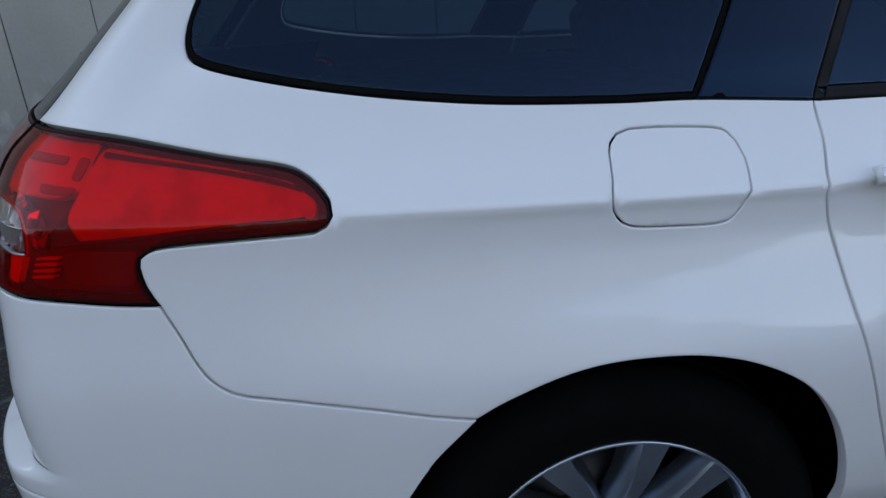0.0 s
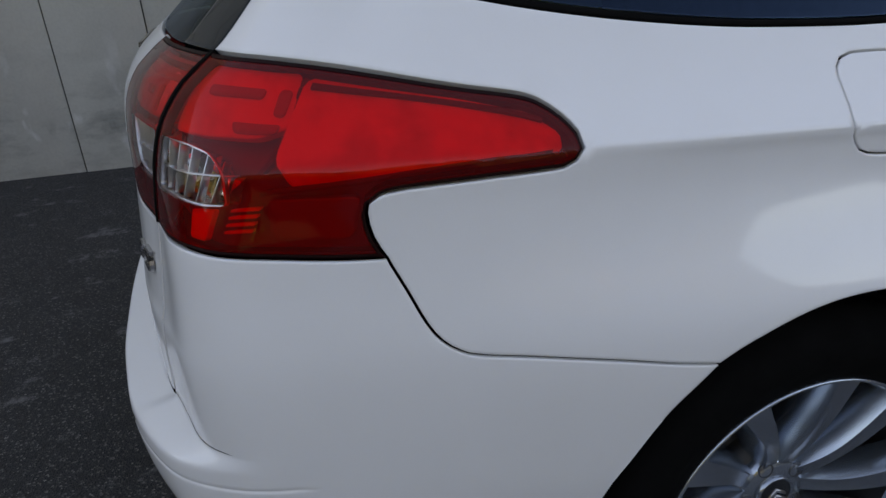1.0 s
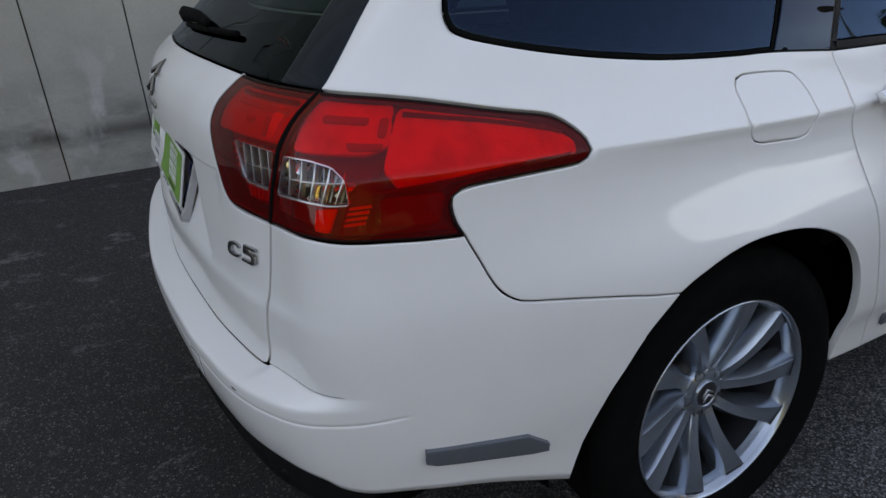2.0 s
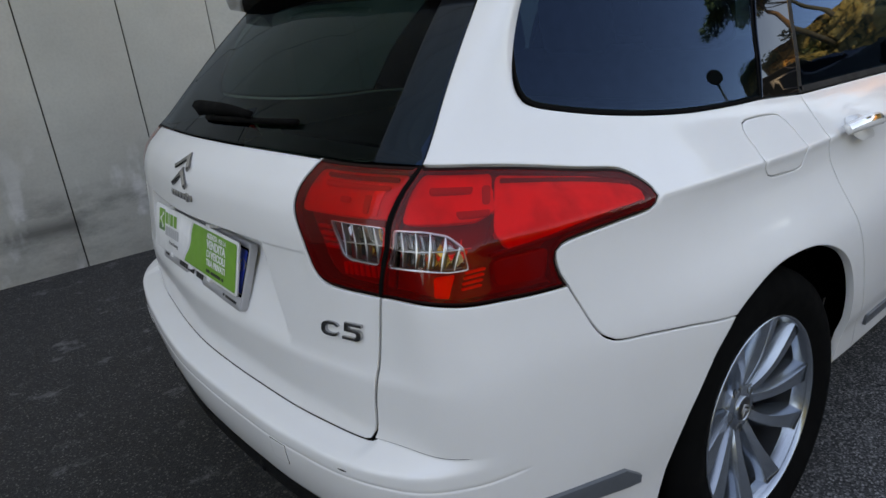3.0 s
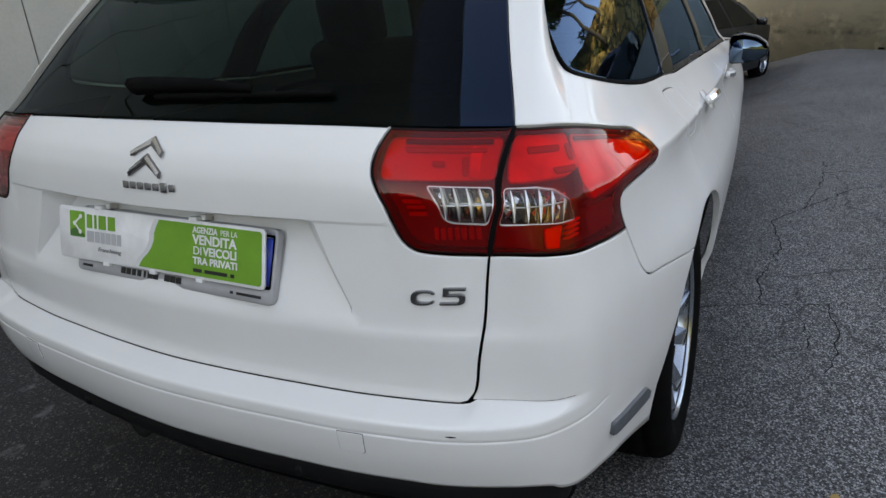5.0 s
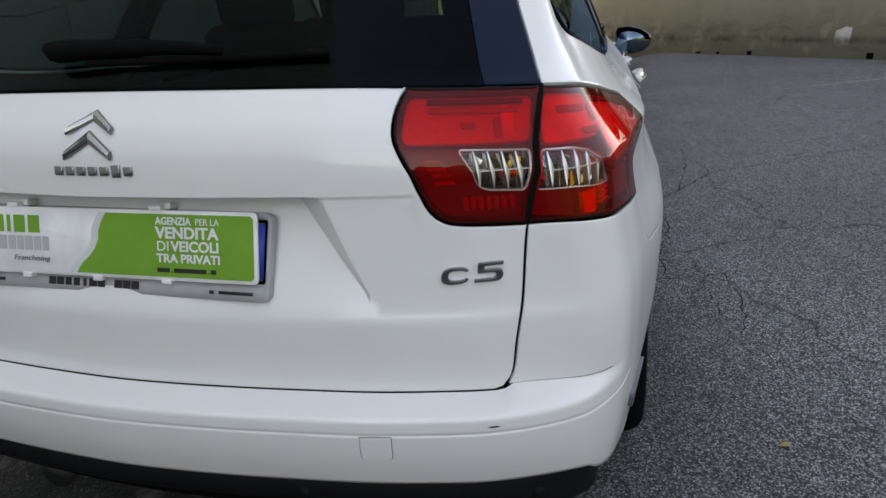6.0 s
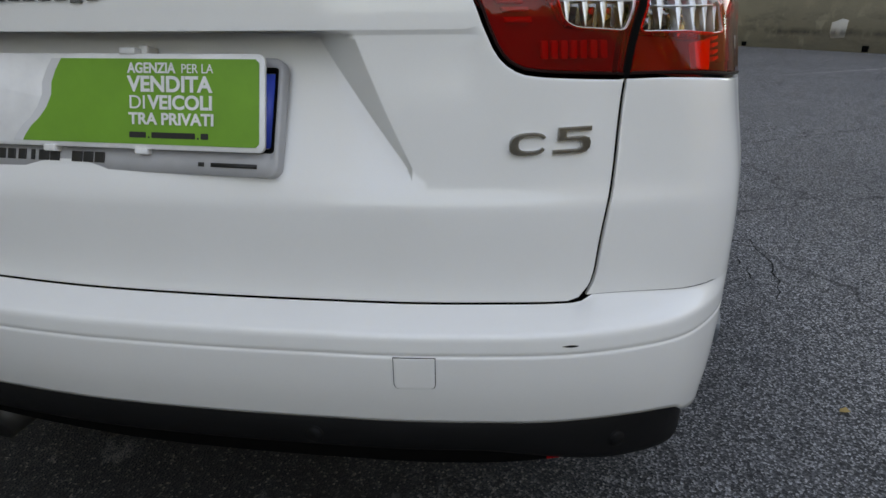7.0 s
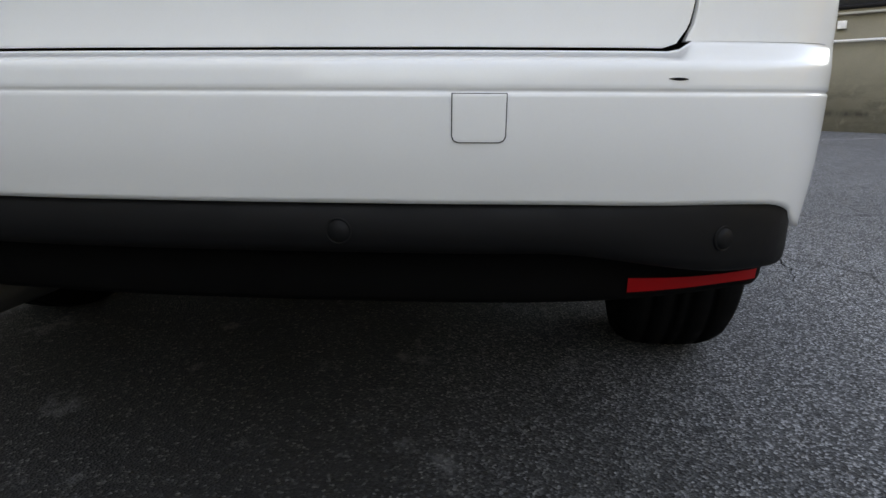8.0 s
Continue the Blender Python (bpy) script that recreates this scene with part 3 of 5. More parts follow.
            for _ in range(4):
                z = level - .016 * smooth(1.15, 1.8, s) * smooth(.76, .88, z) * (1 - smooth(.95, 1.03, z))
            pts.append(Vector((s, z)))
        out.append(pts)
    return out


for k in (0, 1):
    panel("quarter_panel", loop(LAMP_TOP, LAMP_NOTCH, BUMPER_GAP, ARCH, straight((1.880, .331), (2.0, .327)), DOOR_GAP[::-1], WINDOW_FOOT, WINDOW_BACK,
                                straight((2.05, 1.308), (2.05, 1.36), (.633, 1.36)), PILLAR[::-1]),
          WHITE, car, holes=[] if k else [loop(FLAP)], creases=fold_lines(1.225, 1.815) if k else fold_lines(1.225, 1.540) + fold_lines(1.742, 1.815), gap=.0016, mirror=bool(k), label="white painted rear quarter panel")
panel("fuel_flap", loop(FLAP), WHITE, car, gap=.0012, step=.012, creases=[c for c in fold_lines(1.572, 1.708)], label="white fuel filler flap")


# rear bumper: a swept lower face with its shelf, and the corners below the lamps
BUMPER_LOW = curve([(0, .441), (.42, .441), (.62, .438), (.72, .435), (.765, .426), (.79, .410), (.82, .401), (.90, .388), (1.032, .359), (1.21, .300)])
ARCH_S = curve([(.28, 1.196), (.30, 1.200), (.40, 1.222), (.475, 1.246), (.538, 1.281), (.594, 1.316), (.655, 1.372)])
GROOVE = .5415
BUMPER_ROWS = [0, .012, .1, .25, .45, .7, .5, .515, .53, .536, .5385, .540, .5415, .543, .5445, .548, .553, .558, .5625, .565, .567, .5685, .570, .5715, .574, .577, .580, .583, .585, .5865, .588]


def bumper_point(u, k):
    """u from the car's left arch (-1) to its right (1); k: the row, from the lower edge to the shelf."""
    s = u * 1.24
    for _ in range(3):
        low = BUMPER_LOW(abs(s))
        z = BUMPER_ROWS[k] if k > 5 else low + (.5 - low) * BUMPER_ROWS[k]
        s = u * ARCH_S(z)
    p = skin(s, z)
    p.z -= .44 * max(z - .566, 0) * (1 - smooth(.603, .620, abs(s)))
    g = abs(z - GROOVE)
    if g < .0024 and abs(s) < .90:
        p -= skin_normal(s, z) * (.0020 * (1 - g / .0024))
    if k == 0:
        p -= skin_normal(s, z) * .012
    return p


bumper = sheet("rear_bumper", bumper_point, [i / 110 for i in range(-110, 111)], range(len(BUMPER_ROWS)), WHITE, car, "white painted rear bumper with a flat step")
both("bumper_corner", loop([q for q in HATCH_GAP if q.y > .592], straight((.6125, .5862), (.80, .5865), (.86, .580), (1.309, .580)), [Vector((ARCH_S(z) + .0022, z)) for z in np.linspace(.583, .650, 9)], BUMPER_GAP[::-1], LAMP_FOOT), WHITE, (bumper, bumper), gap=.0022, depth=.006, lift=-.0004, step=.02, plain=lambda q: q.y < .5895 and q.x > .60)
def tow_outline(w, top, foot, r):
    c = .428
    return loop(straight((c - w, top), (c - w, foot + r), step=.01), line((c - w, foot + r), (c - w + .3 * r, foot + .3 * r), (c - w + r, foot), step=.003), straight((c - w + r, foot), (c + w - r, foot), step=.01),
                line((c + w - r, foot), (c + w - .3 * r, foot + .3 * r), (c + w, foot + r), step=.003), straight((c + w, foot + r), (c + w, top), (c - w, top), step=.01))


# dark sheet laid on the bumper; the shade of the cover's gap is its colour
both("tow_gap", tow_outline(.0238, .5400, .4978, .006), VOID, (bumper, bumper), gap=0, depth=.001, lift=.0006, step=.01)
both("tow_cover", tow_outline(.0229, .5393, .4987, .0055), WHITE, (bumper, bumper), gap=0, depth=.002, lift=.0016, step=.01, edge=.2)
both("rub_strip", loop(straight((.932, .473), (1.108, .449), (1.150, .417), (1.150, .398), (1.118, .402), (.950, .437), (.932, .446), (.932, .473), step=.01)[:-1]), TRIM_GREY, (bumper, bumper), gap=.001, depth=.008, lift=.007, step=.012)
panel("paint_chip", loop(line((.590, .5525), (.599, .5535), (.609, .5522), (.600, .5508), (.590, .5525), step=.003)[:-1]), BLACK_PLASTIC, bumper, gap=0, depth=.0005, lift=.0006, step=.004)


# black lower valance
VALANCE = [(.030, .446), (.024, .4405), (.022, .436), (.020, .430), (.019, .415), (.021, .402), (.026, .395), (.036, .391), (.060, .388), (.071, .377), (.074, .352),
           (.077, .334), (.088, .325), (.12, .321), (.20, .318), (.60, .302)]


def valance_point(s, k):
    dy, z = VALANCE[k]
    a = abs(s)
    x, y = plan_at(a)
    turn = smooth(.70, .90, a)
    n = Vector((-(plan_at(a + .01)[1] - plan_at(a - .01)[1]), plan_at(a + .01)[0] - plan_at(a - .01)[0], 0)).normalized()
    q = Vector((x, y, 0)) + Vector((0, 1, 0)) * dy * (1 - .6 * turn) + n * (.055 * turn * turn + .3 * max(dy - .05, 0) * turn)
    low = smooth(.48, .70, a)
    q.y += .016 * low * (k > 8)
    z -= .025 * low * (0, 0, 0, .15, .45, .75, .95, 1, 1, .85, .3, 0, 0, 0, 0, 0)[k]
    return Vector((q.x if s >= 0 else -q.x, q.y, z))


valance = sheet("lower_valance", valance_point, [i * .02 for i in range(-46, 47)], range(8), BLACK_PLASTIC, car, "black plastic lower valance")
sheet("valance_underside", valance_point, [i * .02 for i in range(-46, 47)], range(7, len(VALANCE)), UNDER_SHADED, valance)
for sx in (-.668, -.297, .297, .668):
    c = valance_point(sx, 4) + Vector((0, .0012 if abs(sx) > .5 else 0, 0))
    bm = turned(bmesh.new(), [(.0018, .0001), (.0022, .0098), (.0004, .0102), (.0004, .0112), (.0018, .0116), (.0, .013)], Matrix.Translation(c) @ pose(0, 0, 0, 0, 0, -90 + (35 if sx > .5 else -35 if sx < -.5 else 0)), 28)
    part("parking_sensor", bm, BLACK_PLASTIC, valance)
for sg in (1, -1):
    def strip(u, v, sg=sg):
        s = sg * (.578 + u * .168)
        p = valance_point(s, 9).lerp(valance_point(s, 11), .42 + .03 * u + v * (.48 + .10 * u))
        return p + Vector((sg * .003 * u, -.004, .004 * u))
    sheet("reflector", strip, [i / 20 for i in range(21)], [0, .25, .5, .75, 1], RED_PLASTIC, valance, "red rear reflector strip")

# panes
FRIT = line((.628, 1.010), (.618, 1.035), (.606, 1.09), (.590, 1.16), (.572, 1.25), (.560, 1.325))
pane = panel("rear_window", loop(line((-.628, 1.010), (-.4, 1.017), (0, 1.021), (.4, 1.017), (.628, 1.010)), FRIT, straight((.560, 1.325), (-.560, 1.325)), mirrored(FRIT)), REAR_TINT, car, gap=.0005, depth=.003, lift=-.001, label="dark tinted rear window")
for k in (0, 1):
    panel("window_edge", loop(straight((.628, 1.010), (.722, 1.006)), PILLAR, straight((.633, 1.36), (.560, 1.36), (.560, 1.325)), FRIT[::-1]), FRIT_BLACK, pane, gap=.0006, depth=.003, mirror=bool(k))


def pane_skin(s, z):
    """The quarter window's glass: an evenly bowed pane a little below the panel."""
    p = skin(s, z)
    y = p.y
    p.x = .935 - .047 * y + .06 * z - .0858 * y * y + .2058 * y * z - .3476 * z * z
    return p


QUARTER_EDGE = line((1.689, .986), (1.73, 1.06), (1.773, 1.135), (1.85, 1.235), (1.911, 1.308))
TRIM_EDGE = line((1.846, .974), (1.885, 1.06), (1.945, 1.168), (2.05, 1.308))
for k in (0, 1):
    m = bool(k)
    foot = [q for q in WINDOW_FOOT if q.x <= 1.69]
    top = [q for q in WINDOW_BACK if q.x <= 1.911]
    out = loop(foot, top, QUARTER_EDGE[::-1])
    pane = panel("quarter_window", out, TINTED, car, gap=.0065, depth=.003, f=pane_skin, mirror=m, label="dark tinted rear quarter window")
    panel("window_seal", out, RUBBER, pane, holes=[inset(out if area(out) > 0 else out[::-1], .0065)], gap=.0005, depth=.006, lift=.001, f=pane_skin, mirror=m)
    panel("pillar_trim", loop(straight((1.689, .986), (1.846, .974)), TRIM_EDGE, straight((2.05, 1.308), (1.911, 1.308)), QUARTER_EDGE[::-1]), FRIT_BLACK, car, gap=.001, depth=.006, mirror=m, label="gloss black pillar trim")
    # doors
    b_gap = line((2.62, .325), (2.63, .55), (2.625, .75), (2.615, .88), (2.61, .957))
    door = panel("rear_door", loop(DOOR_GAP, straight((2.0, .327), (2.62, .325)), b_gap, line((2.61, .957), (2.2, .967), (1.846, .974))), WHITE, car, creases=fold_lines(1.85, 2.60), gap=.002, step=.04, mirror=m, label="white painted rear door")
    a_gap = line((3.62, .33), (3.66, .45), (3.68, .7), (3.66, .9), (3.66, .925))
    door2 = panel("front_door", loop(b_gap, line((2.61, .957), (3.1, .944), (3.66, .925)), a_gap[::-1], straight((3.62, .33), (2.62, .325))), WHITE, car, gap=.002, step=.05, mirror=m, label="white painted front door")
    r_out = loop(line((1.846, .974), (2.2, .967), (2.57, .958)), straight((2.57, .958), (2.57, 1.305), (2.05, 1.308)), TRIM_EDGE[::-1])
    f_out = loop(line((2.66, .956), (3.1, .944), (3.60, .928)), line((3.60, .928), (3.4, 1.08), (3.15, 1.21), (2.95, 1.28), (2.85, 1.302), (2.66, 1.305)), straight((2.66, 1.305), (2.66, .956)))
    for d, out in ((door, r_out), (door2, f_out)):
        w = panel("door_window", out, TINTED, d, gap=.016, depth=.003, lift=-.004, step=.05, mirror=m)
        panel("window_frame", out, BLACK_PLASTIC, d, holes=[inset(out if area(out) > 0 else out[::-1], .016)], gap=.001, depth=.008, lift=-.001, step=.05, mirror=m)
    panel("pillar_trim", loop(straight((2.57, .958), (2.66, .956), (2.66, 1.305), (2.57, 1.305))), FRIT_BLACK, car, gap=.001, depth=.006, mirror=m)
    panel("roof_rail", loop(straight((2.05, 1.308), (2.85, 1.304)), line((2.85, 1.304), (2.95, 1.282), (3.15, 1.212), (3.4, 1.085), (3.62, .925)), straight((3.62, .925), (3.70, .925)), line((3.70, .925), (3.45, 1.12), (3.2, 1.26), (2.98, 1.36)), straight((2.98, 1.36), (2.05, 1.36))), WHITE, car, gap=.001, step=.04, mirror=m)
    panel("sill", loop(straight((1.90, .326), (3.62, .329), (3.62, .27), (1.92, .27))), BLACK_PLASTIC, car, gap=0, lift=-.05, step=.05, mirror=m)
    panel("door_strip", loop(straight((2.02, .412), (2.58, .405), (2.58, .375), (2.03, .380))), TRIM_GREY, door, gap=.001, lift=.007, depth=.008, step=.03, mirror=m)
    panel("door_strip", loop(straight((2.68, .404), (3.45, .40), (3.45, .370), (2.68, .374))), TRIM_GREY, door2, gap=.001, lift=.007, depth=.008, step=.03, mirror=m)
    f_arch = [Vector((4.40 + .385 * math.cos(radians(a)), .33 + .385 * math.sin(radians(a)))) for a in range(0, 181, 6)]
    panel("front_wing", loop(a_gap[::-1], [Vector((3.62, .33))], [q for q in f_arch[::-1]], straight((4.785, .33), (4.95, .33), (4.95, .72)), line((4.95, .72), (4.5, .84), (4.0, .90), (3.66, .925))), WHITE, car, gap=.002, step=.05, mirror=m, label="white painted front wing")
    panel("front_bumper", loop(straight((4.95, .33), (5.97, .26), (5.97, .70)), line((5.97, .70), (5.5, .71), (4.95, .72))), WHITE, car, gap=.002, step=.06, mirror=m)


def handle(door, s0, s1, z):
    """A pull handle over a scooped hollow, with a bright strip."""
    a, b = skin(s0, z), skin(s1, z - .008)
    n = skin_normal((s0 + s1) / 2, z)
    along = (b - a).normalized()
    up = n.cross(along).normalized() * -1
    rot = Matrix((along, n, up)).transposed().to_4x4()
    c = (a + b) / 2
    ln = (b - a).length
    bm = bmesh.new()
    prism(bm, rounded(ln * .55, .064, .030, 8), .0012, Matrix.Translation(c + n * .0018) @ rot @ Matrix.Diagonal((1, -1, 1, 1)))
    part("handle_hollow", bm, WHITE, door)
    bm = bmesh.new()
    outer = []
    for i in range(13):
        t = i / 12
        h = .004 + .028 * math.sin(math.pi * min(max(t, .04), .96)) ** .45
        outer.append((t, h))
    sect = [(-.016, -.006), (-.013, .004), (0, .007), (.013, .004), (.016, -.006)]
    rows = [[bm.verts.new(Matrix.Translation(c) @ rot @ Vector(((t - .5) * ln, h + q, w * (.75 + .25 * math.sin(math.pi * t))))) for w, q in sect] for t, h in outer]
    for p, q in zip(rows, rows[1:]):
        for i in range(4):
            bm.faces.new((p[i], q[i], q[i + 1], p[i + 1]))
    for p, q in zip(rows, rows[1:]):
        bm.faces.new((p[0], p[4], q[4], q[0]))
    bm.faces.new(rows[0])
    bm.faces.new(rows[-1])
    h = part("door_handle", bm, WHITE, door)
    bm = bmesh.new()
    rows = [[bm.verts.new(Matrix.Translation(c) @ rot @ Vector(((t - .5) * ln, hh + .0078 - abs(w) * .12, w))) for w in (-.006, 0, .006)] for t, hh in outer]
    for p, q in zip(rows, rows[1:]):
        for i in range(2):
            bm.faces.new((p[i], q[i], q[i + 1], p[i + 1]))
    part("handle_trim", bm, CHROME, h, "chrome handle strip")


right_doors = [o for o in car.children if o.name.startswith(("rear_door", "front_door"))][:2]
handle(right_doors[0], 1.878, 2.075, .887)
handle(right_doors[1], 2.66, 2.86, .872)


# roof, spoiler, windscreen, bonnet
def roof_point(u, v):
    """u: from the rear (0) to the windscreen (1); v across, -1 to 1."""
    y = .50 + 1.83 * u
    s_edge = .633 + (2.98 - .633) * smooth(0, 1, u) ** .9
    e = skin(max(s_edge, .64), 1.36)
    xe, bend = (e.x + .03 * max(e.y - .95, 0)), .03 * max(y - .95, 0)
    return Vector((v * xe - bend, y, 1.36 + .085 * (1 - abs(v) ** 2.4) * min(1, .25 + 6 * u) * (1 - .35 * u * u)))


roof = sheet("roof", roof_point, [i / 24 for i in range(25)], [i / 12 for i in range(-12, 13)], WHITE, car, "white painted roof")


def spoiler_point(u, k):
    prof = [(.64, 1.425), (.56, 1.412), (.47, 1.387), (.39, 1.364), (.374, 1.357), (.378, 1.348), (.42, 1.338), (.48, 1.318), (.50, 1.28)]
    y, z = prof[k]
    return Vector((u * .565, y + .055 * u ** 4 + (.03 * u * u), z - .030 * u ** 4 - .02 * abs(u) ** 8))


spoiler = sheet("spoiler", spoiler_point, [i / 24 for i in range(-24, 25)], range(7), WHITE, car, "white roof spoiler over the rear window")
sheet("spoiler_underside", lambda u, k: spoiler_point(u, k), [i / 24 for i in range(-24, 25)], range(6, 9), BLACK_PLASTIC, spoiler)
bm = box(bmesh.new(), .36, .012, .016, Matrix.Translation((0, .392, 1.342)), .004)
part("brake_light", bm, material("brake_light_lens", (.55, .5, .5), .15, 0, 1), spoiler, "pale high-level brake light")


def screen_point(u, v):
    a = Vector((v * .555, 2.33 + .10 * (1 - v * v), 1.36 + .055 * (1 - v * v)))
    b = Vector((v * .66, 2.98 + .28 * (1 - v * v), .93))
    p = a.lerp(b, u)
    return p + Vector((-.03 * max(p.y - .95, 0), 0, .05 * u * (1 - u)))


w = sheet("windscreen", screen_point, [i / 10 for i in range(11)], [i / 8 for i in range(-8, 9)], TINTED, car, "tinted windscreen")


def bonnet_point(u, v):
    y = 2.98 + .28 * (1 - v * v) + (4.62 + .14 * (1 - v * v) - 2.98 - .28 * (1 - v * v)) * u
    w = .80 - .03 * u - .20 * u ** 3
    return Vector((v * w - .03 * (y - .95), y, .93 + .035 * (1 - v * v) - .05 * u - .17 * u ** 2.2))


sheet("bonnet", bonnet_point, [i / 12 for i in range(13)], [i / 8 for i in range(-8, 9)], WHITE, car, "white painted bonnet")


# the dark tub behind the panels, wheel arches, floor and cabin
def tub_point(s, z):
    p = skin(s, z)
    n = skin_normal(abs(s), z)
    n = Vector((n.x if s >= 0 else -n.x, n.y, 0))
    c = Vector((0 - .03 * max(p.y - .95, 0), min(max(p.y, .5), 4.2), z))
    return p + (c - p).normalized() * .075


TUB_S = [i * .04 for i in range(0, 29)]
# added near-black shells, so that panel gaps show shade by colour
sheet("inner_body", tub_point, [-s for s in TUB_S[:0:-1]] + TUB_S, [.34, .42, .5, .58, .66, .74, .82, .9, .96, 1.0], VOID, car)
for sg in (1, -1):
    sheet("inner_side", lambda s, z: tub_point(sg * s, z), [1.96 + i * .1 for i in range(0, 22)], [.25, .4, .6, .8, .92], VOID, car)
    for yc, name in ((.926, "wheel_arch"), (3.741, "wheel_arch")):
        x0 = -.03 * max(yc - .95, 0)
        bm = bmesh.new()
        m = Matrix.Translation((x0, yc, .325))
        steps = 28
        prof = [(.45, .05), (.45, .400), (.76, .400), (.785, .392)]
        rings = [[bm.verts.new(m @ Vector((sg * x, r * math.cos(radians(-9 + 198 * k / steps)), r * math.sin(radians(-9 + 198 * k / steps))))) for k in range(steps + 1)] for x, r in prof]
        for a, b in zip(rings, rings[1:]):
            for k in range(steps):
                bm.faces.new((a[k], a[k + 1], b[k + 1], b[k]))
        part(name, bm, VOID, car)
part("floor_pan", box(bmesh.new(), 1.25, 4.0, .05, pose(-.03, 2.55, .26)), VOID, car)
part("load_floor", box(bmesh.new(), 1.15, 1.0, .04, pose(0, .85, .66)), INTERIOR, car)
part("headlining", box(bmesh.new(), 1.0, 1.5, .02, pose(-.02, 1.42, 1.352)), HEADLINER, car)
part("dashboard", box(bmesh.new(), 1.2, .35, .3, pose(-.06, 2.95, .80), .05), INTERIOR, car)


def seat(x, y, wide, name):
    bm = bmesh.new()
    box(bm, wide, .55, .16, pose(x, y, .48), .05, 3)
    box(bm, wide, .13, .62, pose(x, y - .30, .78, 14), .05, 3)
    st = part(name, bm, INTERIOR, car, "dark cloth seat")
    for dx in ((-.0,) if wide < .7 else (-.38, 0, .38)):
        part("headrest", box(bmesh.new(), .26, .09, .19, pose(x + dx, y - .41, 1.16, 10), .04, 3), INTERIOR, st)


seat(-.02, 1.75, 1.2, "rear_seat")
seat(.33, 2.62, .5, "front_seat")
seat(-.42, 2.62, .5, "front_seat")
part("load_cover", box(bmesh.new(), 1.1, .75, .015, pose(0, .92, .93)), INTERIOR, car)
part("exhaust", tube(bmesh.new(), [(-.35, .15, .24), (-.35, .9, .25), (-.2, 2.5, .25)], .035, 10), BRAKE, car)
part("rear_axle", box(bmesh.new(), 1.1, .16, .14, pose(0, .926, .27), .03), VOID, car)


# ---- wheels ----
def build_wheel():
    """A road wheel about local x, its face towards +x."""
    w = new("wheel")
    tyre_profile = [(-.085, .225), (-.105, .25), (-.1125, .275), (-.109, .296), (-.098, .312), (-.080, .322), (-.06, .327), (-.058, .320), (-.050, .320), (-.048, .328), (-.02, .330), (-.018, .322), (-.008, .322),
                    (-.006, .330), (.006, .330), (.008, .322), (.018, .322), (.02, .330), (.048, .328), (.050, .320), (.058, .320), (.06, .327), (.080, .322), (.098, .312), (.109, .296), (.1125, .275), (.108, .255), (.098, .233), (.093, .218)]
    tyre = part("tyre", turned(bmesh.new(), tyre_profile, steps=64), RUBBER, w, "black rubber tyre")
    lip = [(.090, .2165), (.0985, .2200), (.0995, .2225), (.097, .2245), (.090, .2245), (.084, .219), (.074, .215), (.058, .212)]
    part("rim", turned(bmesh.new(), lip, steps=72), ALLOY, w, "silver alloy rim edge")
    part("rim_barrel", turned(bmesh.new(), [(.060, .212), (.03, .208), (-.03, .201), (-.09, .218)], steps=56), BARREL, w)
    n = 18
    flank = ((0, 0), (.0012, -.0025), (.004, -.010), (.0075, -.020), (.0105, -.033), (.0115, -.046))
    patches = ([(-1, 0, 0), (-.5, 0, -.0006), (0, 0, -.0008), (.5, 0, -.0006), (1, 0, 0)], [(1, o, e) for o, e in flank], [(-1, -o, e) for o, e in flank])
    for k in range(10):
        sg = 1 if k % 2 else -1
        a0 = 36 * k - 8 + 2.0 * sg
        bm = bmesh.new()

        def spoke_point(i, side, off, e):
            t = i / n
            r = .034 + .184 * t
            ang = radians(a0 - sg * 6 * (1 - t) ** 2 - 24 * (1 - t) ** 2 * (.25 + t))
            half = .0105 + .0030 * smooth(.3, .7, t) + .0100 * t ** 3.5
            face = .036 + .056 * t ** .7 - .005 * t ** 4
            c, d = Vector((0, math.cos(ang), math.sin(ang))), Vector((0, -math.sin(ang), math.cos(ang)))
            deep = smooth(.02, .35, t)
            return c * r + d * (side * half + off * (.3 + .7 * deep) * (1.25 - .35 * t)) + Vector((face + .003 * side * t + e * (.5 + .5 * deep), 0, 0))

        for rows in patches:
            vs = [[bm.verts.new(spoke_point(i, *q)) for q in rows] for i in range(n + 1)]
            for p, q in zip(vs, vs[1:]):
                for j in range(len(rows) - 1):
                    bm.faces.new((p[j], p[j + 1], q[j + 1], q[j]))
        part("spoke", bm, ALLOY, w)
    part("hub", turned(bmesh.new(), [(.0, .0001), (.046, .0001), (.048, .03), (.046, .052), (.038, .060), (.01, .062), (.0, .062)], steps=40), ALLOY, w)
    for k in range(5):
        a = radians(72 * k + 28)
        m = Matrix.Translation((0, .048 * math.cos(a), .048 * math.sin(a)))
        part("bolt", turned(bmesh.new(), [(.046, .0125), (.0485, .0120), (.042, .0100), (.040, .0080), (.046, .0075), (.046, .0001)], m, 12), BOLT_METAL, w)
    part("cap_ring", turned(bmesh.new(), [(.046, .031), (.054, .030), (.0545, .028), (.052, .0265)], steps=36), ALLOY, w)
    cap = part("wheel_cap", turned(bmesh.new(), [(.0525, .0268), (.0545, .018), (.055, .0001)], steps=32), BLACK_GLOSS, w, "black wheel cap with bright bent bars")
    for dz in (.004, -.008):
        bm = bmesh.new()
